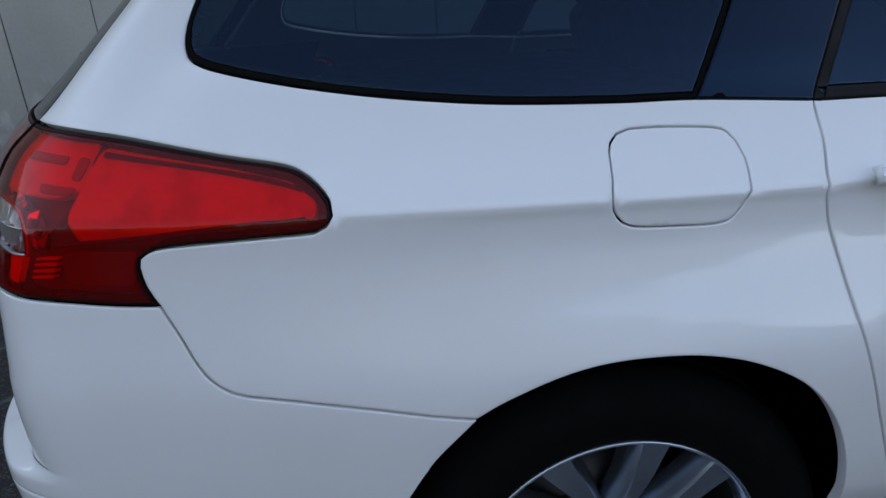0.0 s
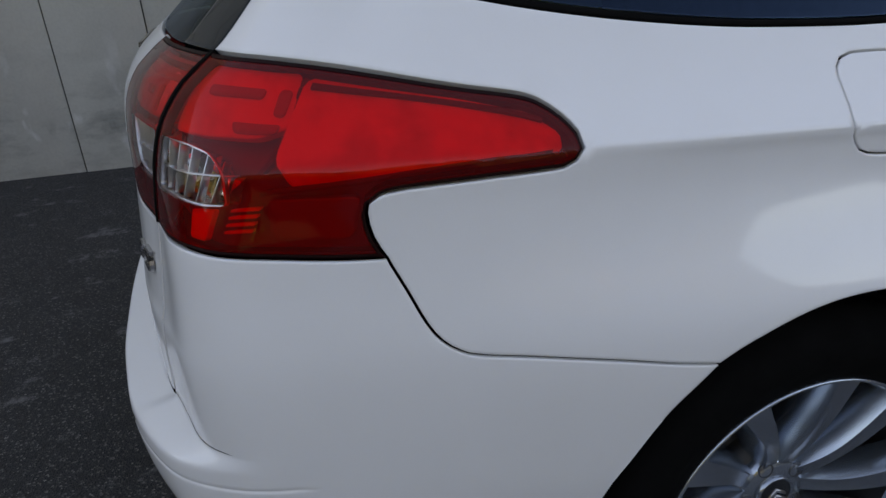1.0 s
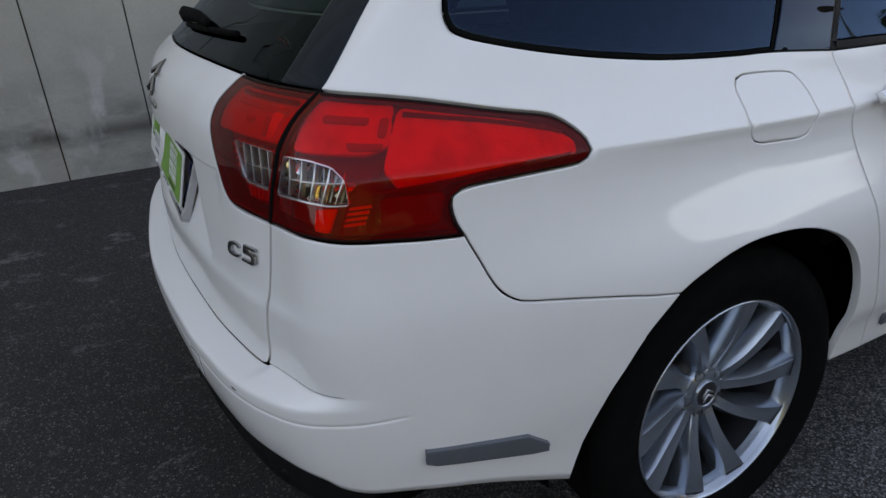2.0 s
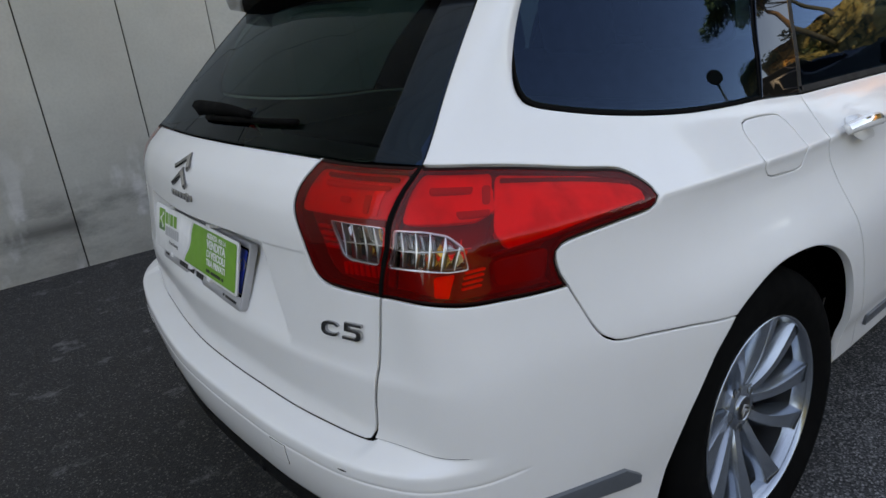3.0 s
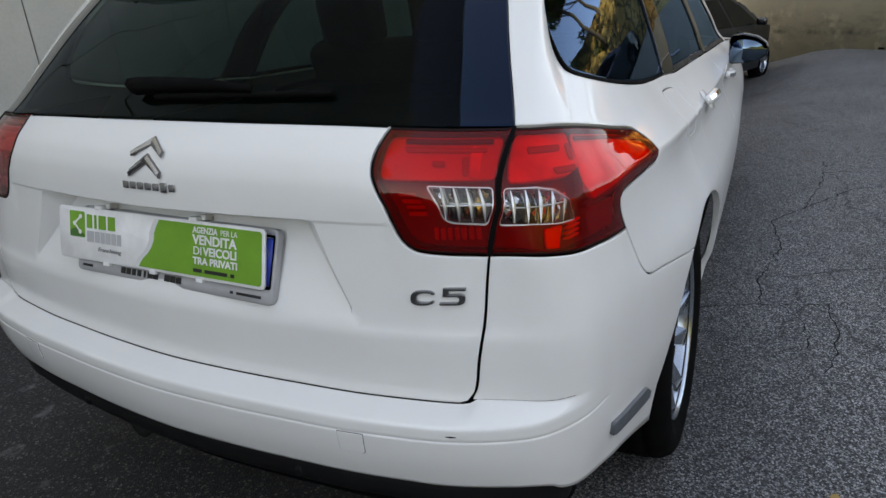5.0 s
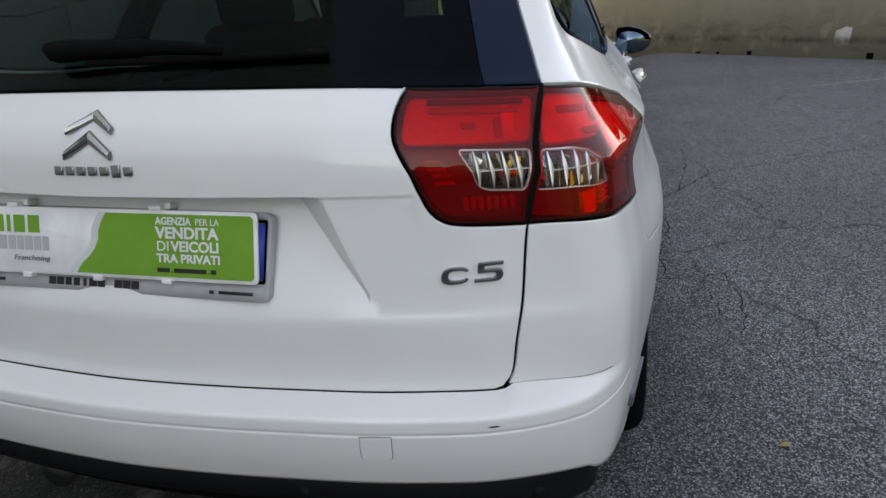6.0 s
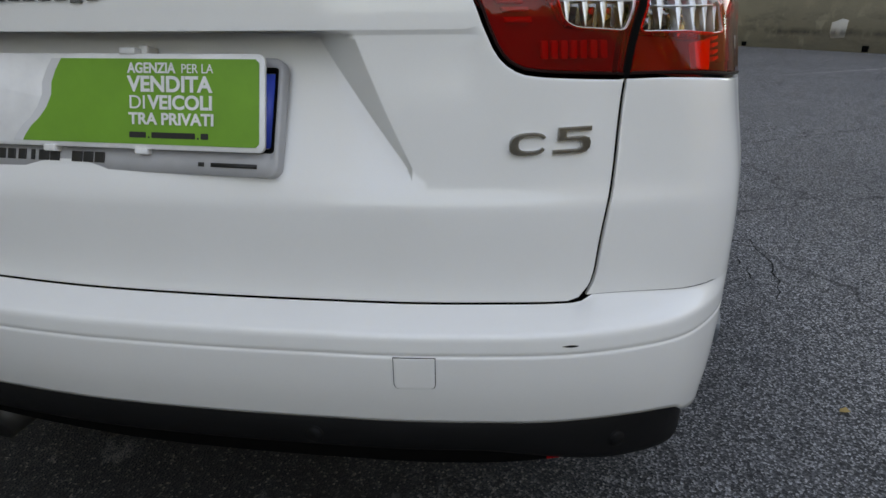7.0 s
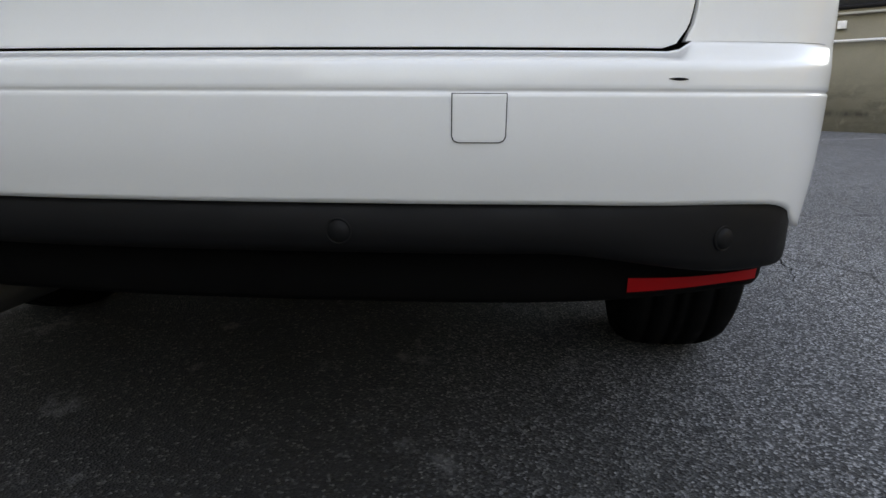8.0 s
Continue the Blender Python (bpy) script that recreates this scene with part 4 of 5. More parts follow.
        prism(bm, [(-.015, dz - .008), (0, dz + .004), (.015, dz - .008), (.015, dz - .003), (0, dz + .010), (-.015, dz - .003)], .002, Matrix.Translation((.0565, 0, 0)) @ pose(0, 0, 0, 0, 0, 90))
        part("cap_bar", bm, SATIN_METAL, cap)
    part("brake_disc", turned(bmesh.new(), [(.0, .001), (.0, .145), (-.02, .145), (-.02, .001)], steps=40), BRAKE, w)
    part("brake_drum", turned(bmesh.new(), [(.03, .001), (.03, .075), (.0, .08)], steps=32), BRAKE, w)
    return w


wheel = build_wheel()
wheel.parent = car
wheel.matrix_basis = pose(.737, .926, .327, 12, -2.5)
for x, y, turn in ((.733 - .084, 3.741, 0), (-.752, .926, 180), (-.752 - .084, 3.741, 180)):
    c = copy_thing(wheel, pose(x, y, .327, 30 + 40 * y, -1.5, turn))
    c.parent = car


# ---- tail lamps ----
CLEAR_H = [(.576, .936), (.682, .930), (.664, .874), (.606, .878), (.592, .886)]
CLEAR_B = [(.697, .928), (.75, .926), (.786, .919), (.810, .904), (.836, .870), (.80, .869), (.745, .873), (.681, .873)]


def poly(pts, r=.006):
    """An outline with slightly rounded corners."""
    out = []
    n = len(pts)
    for k in range(n):
        p, a, b = Vector(pts[k]), Vector(pts[k - 1]), Vector(pts[(k + 1) % n])
        u, v = (a - p).normalized() * min(r, (a - p).length * .4), (b - p).normalized() * min(r, (b - p).length * .4)
        out += [p + u, p + (u + v) * .29, p + v]
    res = []
    for p, q in zip(out, out[1:] + out[:1]):
        m = max(int((q - p).length / .012), 1)
        res += [p.lerp(q, i / m) for i in range(m)]
    return res


def lamp_body(lens_outline, clear, mirror, tail):
    """One tail lamp: lenses over reflectors, cells and ribs."""
    lamp = thing("tail_lamp", "", "")
    lamp.parent = car
    base = panel("lamp_housing", lens_outline, LAMP_BACK, lamp, gap=.003, depth=.004, lift=-.036, step=.03, mirror=mirror)
    hole = poly(clear)
    rim = inset(lens_outline if area(lens_outline) > 0 else lens_outline[::-1], .0042)
    panel("lens_border", lens_outline, LENS_RIM, lamp, holes=[rim], gap=.0008, depth=.012, mirror=mirror, step=.014, lift=.0002, edge=.15)
    lens = panel("lens", rim, RED_LENS, lamp, holes=[hole], gap=.0, depth=.003, mirror=mirror, step=.016, label="red plastic lens", edge=0)
    panel("clear_lens", hole, CLEAR_LENS, lamp, gap=.0003, depth=.003, mirror=mirror, step=.012, edge=0)
    panel("lens_frame", hole, SATIN_METAL, lamp, holes=[inset(hole if area(hole) > 0 else hole[::-1], .0011)], gap=-.0003, depth=.006, lift=-.004, step=.01, mirror=mirror, edge=.2)
    # chromed cells behind the clear window; gold facets paint warm reflections
    panel("cell_back", hole, LAMP_CELL, lamp, gap=0, depth=.002, lift=-.032, mirror=mirror, step=.012)
    s0, s1 = min(q.x for q in hole), max(q.x for q in hole)
    z0, z1 = min(q.y for q in hole), max(q.y for q in hole)
    cells = 5 if not tail else 6
    zm = (z0 + z1) / 2
    box_of = lambda a, b, c, d: [Vector((a, c)), Vector((b, c)), Vector((b, d)), Vector((a, d))]
    panel("cell_wall", loop(straight((s0 + .02, zm - .0008), (s1 - .006, zm - .0008), (s1 - .006, zm + .0008), (s0 + .01, zm + .0008), step=.006)), SATIN_METAL, lamp, gap=0, depth=.011, lift=-.006, step=.02, mirror=mirror)
    for i in range(1, cells):
        s = s0 + (s1 - s0) * i / cells
        hi, lo = max([q.y for q in hole if abs(q.x - s) < .02] + [zm]), min([q.y for q in hole if abs(q.x - s) < .02] + [zm])
        panel("cell_wall", loop(straight((s - .0008, lo + .003), (s + .0008, lo + .003), (s + .0008, hi - .003), (s - .0008, hi - .003), step=.008)), SATIN_METAL, lamp, gap=0, depth=.011, lift=-.006, step=.02, mirror=mirror)
    for i in range(cells):
        for zc, h in ((zm + (z1 - zm) / 2, (z1 - zm) / 2), (zm - (zm - z0) / 2, (zm - z0) / 2)):
            s = s0 + (s1 - s0) * (i + .5) / cells
            if not inside((s, zc), hole):
                continue
            hw = (s1 - s0) / cells / 2 - .003
            hh = h - .004
            corners = [(s - hw, zc - hh), (s + hw, zc - hh), (s + hw, zc + hh), (s - hw, zc + hh)]
            sg = -1 if mirror else 1
            vs = [skin(a, b) - skin_normal(a, b) * .030 for a, b in corners] + [skin(s + .2 * hw, zc - .1 * hh) - skin_normal(s, zc) * .016]
            vs = [Vector((sg * q.x, q.y, q.z)) for q in vs]
            mesh_ob("cell_facet", vs, [(0, 1, 4), (1, 2, 4), (2, 3, 4), (3, 0, 4)], (CHROME, WARM_GLINT_CELL, CHROME, LAMP_DARK, WARM_GLINT_CELL)[(i * 3 + 2 * (zc > zm)) % 5], lamp, flat=True)
    return lamp


for k in (0, 1):
    m = bool(k)
    H = loop(LAMP_INNER, SPLIT, straight((.722, 1.006), (.509, 1.0135), step=.012))
    B = loop(LAMP_FOOT[::-1], LAMP_NOTCH[::-1], LAMP_TOP[::-1], SPLIT[::-1])
    H = inset(H if area(H) > 0 else H[::-1], .0012)
    B = inset(B if area(B) > 0 else B[::-1], .0012)
    seam = loop([Vector((q.x + .0033, q.y)) for q in SPLIT], [Vector((q.x - .0033, q.y)) for q in SPLIT[::-1]])
    panel("lamp_seal", seam, RUBBER, car, gap=0, depth=.004, lift=.0014, step=.03, mirror=m, edge=.2)
    a = lamp_body(H, CLEAR_H, m, False)
    b = lamp_body(B, CLEAR_B, m, True)
    tagged(a, "red and clear inner tail lamp on the tailgate")
    tagged(b, "red and clear outer tail lamp with a pointed tip")
    # red upper reflectors, ribs, and an orange piece that paints a warm reflection
    panel("reflector_bowl", poly([(.512, 1.006), (.709, .999), (.692, .941), (.499, .945)], .010), LAMP_BOWL_DIM, a, gap=0, depth=.012, lift=-.011, step=.015, mirror=m)
    panel("reflector_rib", poly([(.54, 1.000), (.690, .995), (.690, .991), (.54, .996)], .001), LAMP_DARK, a, gap=0, depth=.02, lift=-.006, step=.02, mirror=m)
    panel("reflector_rib", poly([(.655, .990), (.675, .985), (.665, .945), (.650, .945)], .003), LAMP_BOWL, a, gap=0, depth=.015, lift=-.009, step=.02, mirror=m)
    for i in range(7):
        sx = .574 + .0115 * i
        panel("reflector_rib", poly([(sx, .8665), (sx + .008, .866), (sx + .0085, .847), (sx + .001, .848)], .002), LAMP_MID, a, gap=0, depth=.008, lift=-.022, step=.01, mirror=m)
    for i in range(4):
        zz = .885 + .011 * i
        panel("reflector_rib", poly([(.520 + .004 * (3 - i), zz), (.548 + .005 * (3 - i), zz), (.546 + .005 * (3 - i), zz + .005), (.518 + .004 * (3 - i), zz + .005)], .001), LAMP_MID, a, gap=0, depth=.008, lift=-.024, step=.01, mirror=m)
    panel("reflector_bowl", poly([(.727, 1.000), (.868, .988), (.874, .942), (.84, .934), (.709, .936)], .008), LAMP_BOWL, b, gap=0, depth=.012, lift=-.011, step=.015, mirror=m)
    panel("reflector_bowl", poly([(.876, .984), (.95, .973), (1.06, .956), (1.15, .939), (1.188, .918), (1.185, .900), (1.08, .892), (.90, .884), (.866, .915)], .008), LAMP_BOWL, b, gap=0, depth=.012, lift=-.009, step=.015, mirror=m)
    panel("reflector_rib", loop(line((.885, .978), (1.0, .962), (1.12, .943), (1.165, .932), step=.015), line((1.165, .929), (1.12, .939), (1.0, .958), (.885, .973), step=.015)), LAMP_DARK, b, gap=0, depth=.015, lift=-.005, step=.02, mirror=m)
    panel("reflector_rib", loop(line((.87, .884), (1.0, .892), (1.12, .900), (1.175, .905), step=.015), line((1.175, .902), (1.12, .896), (1.0, .887), (.87, .878), step=.015)), LAMP_DARK, b, gap=0, depth=.012, lift=-.005, step=.02, mirror=m)
    panel("reflector_bowl", poly([(.88, .874), (.98, .872), (.985, .83), (.90, .835)], .01), LAMP_BACK, b, gap=0, depth=.012, lift=-.011, step=.015, mirror=m)
    for own, pts in ((b, [(.752, .982), (.832, .976), (.830, .967), (.756, .972)]), (b, [(.850, .975), (.866, .973), (.862, .950), (.848, .952)]), (b, [(.800, .948), (.862, .944), (.858, .936), (.806, .938)]),
                     (a, [(.540, .992), (.682, .986), (.680, .980), (.544, .985)]), (a, [(.590, .972), (.612, .971), (.612, .962), (.590, .963)]), (a, [(.640, .975), (.652, .975), (.648, .948), (.638, .948)])):
        panel("bulb_seat", poly(pts, .004), LAMP_MID, own, gap=0, depth=.002, lift=-.0085, step=.01, mirror=m)
    panel("reflector_rib", poly([(.868, .985), (.876, .984), (.880, .945), (.86, .90), (.852, .90), (.872, .945)], .001), LAMP_DARK, b, gap=0, depth=.012, lift=-.011, step=.015, mirror=m)
    panel("amber_glint", poly([(.770, .864), (.812, .866), (.808, .834), (.775, .836)], .004), AMBER, b, gap=0, depth=.008, lift=-.012, step=.012, mirror=m)
    for i in range(4):
        zz = .842 + .007 * i
        panel("reflector_rib", poly([(.835, zz), (.875, zz), (.875, zz + .003), (.835, zz + .003)], .001), LAMP_BOWL, b, gap=0, depth=.01, lift=-.016, step=.015, mirror=m)


# ---- badges on the tailgate ----
def on_tailgate(x, z, lift=.0):
    """A frame on the tailgate: local x along it, local z up it, local -y out of it."""
    s = x
    for _ in range(4):
        s += x - tailgate_skin(s, z).x
    p, n = tailgate_skin(s, z), skin_normal(s, z, tailgate_skin)
    up = (tailgate_skin(s, z + .002) - tailgate_skin(s, z - .002)).normalized()
    side = up.cross(-n).normalized() * -1
    side = side if side.x > 0 else -side
    m = Matrix((side, -n, up)).transposed().to_4x4()
    return Matrix.Translation(p + n * lift) @ m


def bent_bar(z, half, drop, thick):
    bm = bmesh.new()
    m = on_tailgate(.008, z, .009)
    ridge = [bm.verts.new(m @ Vector((x, .0028, q))) for x, q in ((-half, -drop), (0, 0), (half, -drop))]
    top = [bm.verts.new(m @ Vector((x, .006, q))) for x, q in ((-half - .001, -drop + thick * .45), (0, thick * .75), (half + .001, -drop + thick * .45))]
    low = [bm.verts.new(m @ Vector((x, .006, q))) for x, q in ((-half, -drop - thick * .35), (0, -thick * .55), (half, -drop - thick * .35))]
    for a, b in ((top, ridge), (ridge, low)):
        for i in range(2):
            bm.faces.new((a[i], a[i + 1], b[i + 1], b[i]))
    bm.faces.new((top[0], ridge[0], low[0]))
    bm.faces.new((top[2], low[2], ridge[2]))
    base = bmesh.new()
    e = .0016
    prism(base, [(-half - e, -drop - thick * .35 - e), (-half - e, -drop + thick * .45 + e), (0, thick * .75 + 1.6 * e), (half + e, -drop + thick * .45 + e), (half + e, -drop - thick * .35 - e), (0, -thick * .55 - 1.4 * e)], .004, on_tailgate(.008, z, .0025))
    part("emblem_base", base, BADGE_DARK, emblem, flat=True)
    return part("emblem_bar", bm, BADGE, emblem, "chrome bent bar", flat=True)


emblem = thing("emblem", "chrome emblem of two bent bars", "")
emblem.parent = car
bent_bar(.988, .0365, .027, .0115)
bent_bar(.9605, .0375, .027, .0115)
for i in range(7):
    bm = box(bmesh.new(), .0145, .003, .013 if i != 5 else .018, on_tailgate(-.053 + .0195 * i + .008, .9155, .002), .001)
    part("emblem_mark", bm, BADGE, emblem)


def text_mesh(body, size, thick=.0, wide=1.0, bold=0.0, bevel=0.0):
    c = bpy.data.curves.new("text", "FONT")
    c.body, c.size, c.extrude, c.offset = body, size, thick, bold
    c.bevel_depth, c.bevel_resolution = bevel, 1 if bevel else 0
    o = new("text", c)
    me = bpy.data.meshes.new_from_object(o.evaluated_get(bpy.context.evaluated_depsgraph_get()))
    bpy.data.objects.remove(o)
    bpy.data.curves.remove(c)
    me.transform(Matrix.Diagonal((wide, 1, 1, 1)))
    return me


def lettering(name, body, size, mat, m, parent, wide=1.0, thick=.0003, bold=0.0, width=None, bevel=0.0):
    """Words in local xz, facing local -y, from the left foot at m."""
    me = text_mesh(body, size, thick, wide, bold, bevel)
    if width:
        w = max(v.co.x for v in me.vertices) - min(v.co.x for v in me.vertices)
        me.transform(Matrix.Diagonal((width / w, 1, 1, 1)))
    me.transform(pose(0, 0, 0, 90))
    me.transform(m)
    me.materials.append(mat)
    ob = new(name, me)
    ob.parent = parent
    return ob


badge = thing("model_badge", "wide chrome model badge characters", "")
badge.parent = car
BADGE_AT = on_tailgate(.5565, .7505, .004) @ pose(0, 0, 0, 0, 5)


def squarish(cx, cz, a, b, a0, a1, n=22):
    """An arc of a rounded box round (cx, cz), from angle a0 to a1."""
    out = []
    for k in range(n + 1):
        t = radians(a0 + (a1 - a0) * k / n)
        c, q = math.cos(t), math.sin(t)
        out.append((cx + a * math.copysign(abs(c) ** .72, c), cz + b * math.copysign(abs(q) ** .72, q)))
    return out


def badge_character(outer, inner, x):
    """A raised character: a bright edge round a darker face, the chrome's reflections put into two colours."""
    bm = bmesh.new()
    prism(bm, [(px + .12 * pz, pz) for px, pz in outer], .005, BADGE_AT @ pose(x, 0, 0))
    ch = part("badge_character", bm, BADGE, badge, flat=True)
    bm = bmesh.new()
    prism(bm, [(px + .12 * pz, pz) for px, pz in inner], .004, BADGE_AT @ pose(x, -.0012, 0))
    part("character_face", bm, BADGE_DARK, ch, flat=True)


badge_character(squarish(0, .0122, .0200, .0122, 24, 336) + squarish(.0035, .0125, .0135, .0072, 332, 28),
                squarish(-.0004, .0122, .0186, .0108, 27, 333) + squarish(.0020, .0124, .0136, .0086, 330, 30), -.0240)
badge_character([(-.0165, .0280), (.0195, .0280), (.0195, .0230), (-.0070, .0230), (-.0070, .0180), (.0120, .0180), (.0180, .0160), (.0200, .0110), (.0195, .0055), (.0160, .0015), (.0105, 0),
                 (-.0205, 0), (-.0205, .0048), (.0060, .0048), (.0095, .0065), (.0100, .0100), (.0085, .0125), (.0050, .0132), (-.0165, .0132)],
                [(-.0152, .0267), (.0182, .0267), (.0182, .0243), (-.0083, .0243), (-.0083, .0167), (.0118, .0167), (.0170, .0150), (.0187, .0108), (.0182, .0061), (.0152, .0027), (.0103, .0013),
                 (-.0192, .0013), (-.0192, .0035), (.0063, .0035), (.0106, .0058), (.0113, .0102), (.0094, .0136), (.0052, .0145), (-.0152, .0145)], .0235)

# ---- number plate with its frame, and the dealer's board clipped over it ----
plate = thing("plate_holder", "", "")
plate.parent = car
tagged(plate, "silver-edged number plate frame with a blue-ended plate")
ptop, pbot = Vector((.011, .098, .849)), Vector((.011, .050, .7265))
up = (ptop - pbot).normalized()
PL = Matrix.Translation((ptop + pbot) / 2) @ Matrix((Vector((1, 0, 0)), up.cross(Vector((1, 0, 0))), up)).transposed().to_4x4()
H = (ptop - pbot).length


def ring_prism(bm, outer, inner, depth, m):
    n = len(outer)
    v = [[bm.verts.new(m @ Vector((x, y, z))) for x, z in ring] for ring, y in ((outer, depth), (outer, .002), ([(x * .996, z * .985) for x, z in outer], 0), (inner, 0), (inner, depth))]
    for a, b in zip(v, v[1:]):
        for k in range(n):
            j = (k + 1) % n
            bm.faces.new((a[k], a[j], b[j], b[k]))
    return bm


part("plate_frame", ring_prism(bmesh.new(), rounded(.515, H, .013), rounded(.502, H - .042, .004, cz=.008), .014, PL), FRAME_GREY, plate, "silver-grey plastic plate frame")
part("frame_groove", ring_prism(bmesh.new(), rounded(.505, H - .037, .004, cz=.008), rounded(.497, H - .046, .004, cz=.008), .002, PL @ pose(0, -.0008, 0)), VOID, plate)
part("plate_backing", box(bmesh.new(), .503, .004, H - .03, PL @ pose(0, .011, .008)), BLACK_PLASTIC, plate)
part("number_plate", box(bmesh.new(), .500, .002, H - .048, PL @ pose(0, .006, .008), .001), SIGN_WHITE, plate)
bl = part("plate_band", box(bmesh.new(), .040, .001, H - .050, PL @ pose(.228, .0035, .008)), BLUE, plate, "blue end band of the number plate")
ringm = PL @ pose(.226, .0025, .020) @ pose(0, 0, 0, 0, 0, 90)
part("band_ring", turned(bmesh.new(), [(0, .0125), (.0008, .0125), (.0008, .0108), (0, .0108)], ringm, 28), YELLOW, bl)
# maker's words on the frame as plain bars
for i, w in enumerate((.012, .012, .010, .010, .005, .013, .012, 0, .013, .012, .012)):
    if w:
        bm = box(bmesh.new(), w * 1.1, .0012, .0122, PL @ pose(-.118 + .0152 * i, -.0008, -H / 2 + .0142), .0005)
        part("print_bar", bm, SIGN_BLACK, plate)
for x, w in ((.165, .007), (.205, .056), (-.225, .03)):
    part("print_bar", box(bmesh.new(), w, .0008, .0048, PL @ pose(x, -.0006, -H / 2 + .0115)), SIGN_BLACK, plate)

tl, tr, br, bl_ = Vector((-.283, .0735, .8525)), Vector((.257, .0795, .8535)), Vector((.252, .0535, .7535)), Vector((-.287, .047, .7525))
sx = ((tr - tl) + (br - bl_)).normalized()
su = ((tl - bl_) + (tr - br)).normalized()
sn = su.cross(sx).normalized()
su = sx.cross(sn).normalized()
SG = Matrix.Translation((tl + tr + br + bl_) / 4) @ Matrix((sx, sn, su)).transposed().to_4x4()
SG = SG if SG.to_3x3().determinant() > 0 else Matrix.Translation((tl + tr + br + bl_) / 4) @ Matrix((sx, -sn, -su)).transposed().to_4x4()
SW, SH = .541, .1045
sign = thing("dealer_board", "white and green printed dealer board clipped over the number plate", "sign")
part("board", prism(bmesh.new(), rounded(SW, SH, .008), .004, SG, .0008), SIGN_WHITE, sign, "white plastic board")


def sheet_shape(name, outline, mat, lift, label=""):
    bm = prism(bmesh.new(), outline, .0004, SG @ pose(0, -lift, 0))
    return part(name, bm, mat, sign, label, flat=True)


e = SW / 2 - .006
wave = [(.020, SH / 2 - .0055), (.012, .034), (.006, .020), (.005, .006), (-.002, -.008), (-.012, -.020), (-.024, -.030), (-.032, -.040), (-.036, -SH / 2 + .0055)]
sheet_shape("grey_swirl", [(.016, SH / 2 - .0055), (.030, SH / 2 - .0055)] + [(x + .010, z) for x, z in wave[1:-1]] + [(-.030, -SH / 2 + .0055)] + [(x - .013, z) for x, z in wave[::-1]], SIGN_PALE, .0006)
sheet_shape("green_field", wave[::-1] + [(.02, SH / 2 - .0055)] + [(e - .004, SH / 2 - .0055), (e, SH / 2 - .0095), (e, -SH / 2 + .0095), (e - .004, -SH / 2 + .0055)], SIGN_GREEN, .0012, "green printed field")
# the dealer's mark and name as plain shapes
sheet_shape("mark_block", rounded(.046, .052, .004, 4, -.214, .018), SIGN_GREEN, .0008)
sheet_shape("mark_shade", [(-.236, -.007), (-.236, .004), (-.222, .010), (-.205, .004), (-.192, -.002), (-.192, -.007)], SIGN_DARK_GREEN, .0011)
for a, b in (((-.203, .034), (-.222, .019)), ((-.222, .019), (-.205, .003))):
    d = (Vector(b) - Vector(a)).normalized() * .002
    sheet_shape("mark_line", [(a[0] - d.y, a[1] + d.x), (a[0] + d.y, a[1] - d.x), (b[0] + d.y, b[1] - d.x), (b[0] - d.y, b[1] + d.x)], SIGN_WHITE, .0014)
for a in ((-.203, .034), (-.222, .019), (-.205, .003)):
    sheet_shape("mark_dot", [(a[0] + .0045 * math.cos(k), a[1] + .0045 * math.sin(k)) for k in np.linspace(0, 2 * math.pi, 14)[:-1]], SIGN_WHITE, .0016)
for i, w in enumerate((.016, .007, .021, .021)):
    x = -.185 + sum((.016, .007, .021, .021)[:i]) + .006 * i
    sheet_shape("name_bar", rounded(w, .027, .001, 2, x + w / 2, .026), SIGN_GREEN, .0008)
for i, w in enumerate((.020, .014, .012, .014, .013, .012)):
    x = -.185 + sum((.020, .014, .012, .014, .013, .012)[:i]) + .0028 * i
    sheet_shape("name_bar", rounded(w, .022, .001, 2, x + w / 2, -.004), SIGN_GREY, .0008)
# the words that can be read
T = lambda x, z: SG @ pose(x, -.0018, z)
x0 = .106
lettering("board_word", "Franchising", .0115, SIGN_DARK, T(-.152, -.031) @ Matrix(((1, 0, .25, 0), (0, 1, 0, 0), (0, 0, 1, 0), (0, 0, 0, 1))), sign, width=.066)
lettering("board_word", "AGENZIA", .0155, SIGN_WHITE, T(x0, .0315), sign, bold=.0004, width=.060)
lettering("board_word", "PER LA", .0140, SIGN_WHITE, T(x0 + .066, .0315), sign, width=.038)
lettering("board_word", "VENDITA", .0235, SIGN_WHITE, T(x0, .0115), sign, bold=.0007, width=.105)
lettering("board_word", "DI", .0210, SIGN_WHITE, T(x0, -.0075), sign, width=.019)
lettering("board_word", "VEICOLI", .0210, SIGN_WHITE, T(x0 + .025, -.0075), sign, bold=.0006, width=.079)
lettering("board_word", "TRA PRIVATI", .0178, SIGN_WHITE, T(x0, -.0245), sign, bold=.0005, width=.105)
for i, w in enumerate((.021, .002, .054, .002, .009)):
    x = x0 + sum((.021, .002, .054, .002, .009)[:i]) + .0025 * i
    sheet_shape("print_bar", rounded(w, .0065 if w > .004 else .0022, .0008, 2, x + w / 2, -.0365 if w > .004 else -.039), SIGN_BLACK, .0016)
for x, z in ((-.15, SH / 2), (.105, SH / 2), (-.13, -SH / 2), (.0, -SH / 2), (.12, -SH / 2)):
    part("clip", box(bmesh.new(), .020 if z > 0 else .016, .024, .008, SG @ pose(x, .010, z + (.003 if z > 0 else -.002)), .0015), SIGN_WHITE, sign)
    if z > 0:
        part("clip", box(bmesh.new(), .012, .020, .010, SG @ pose(x + .012, .020, z + .006), .0015), SIGN_WHITE, sign)

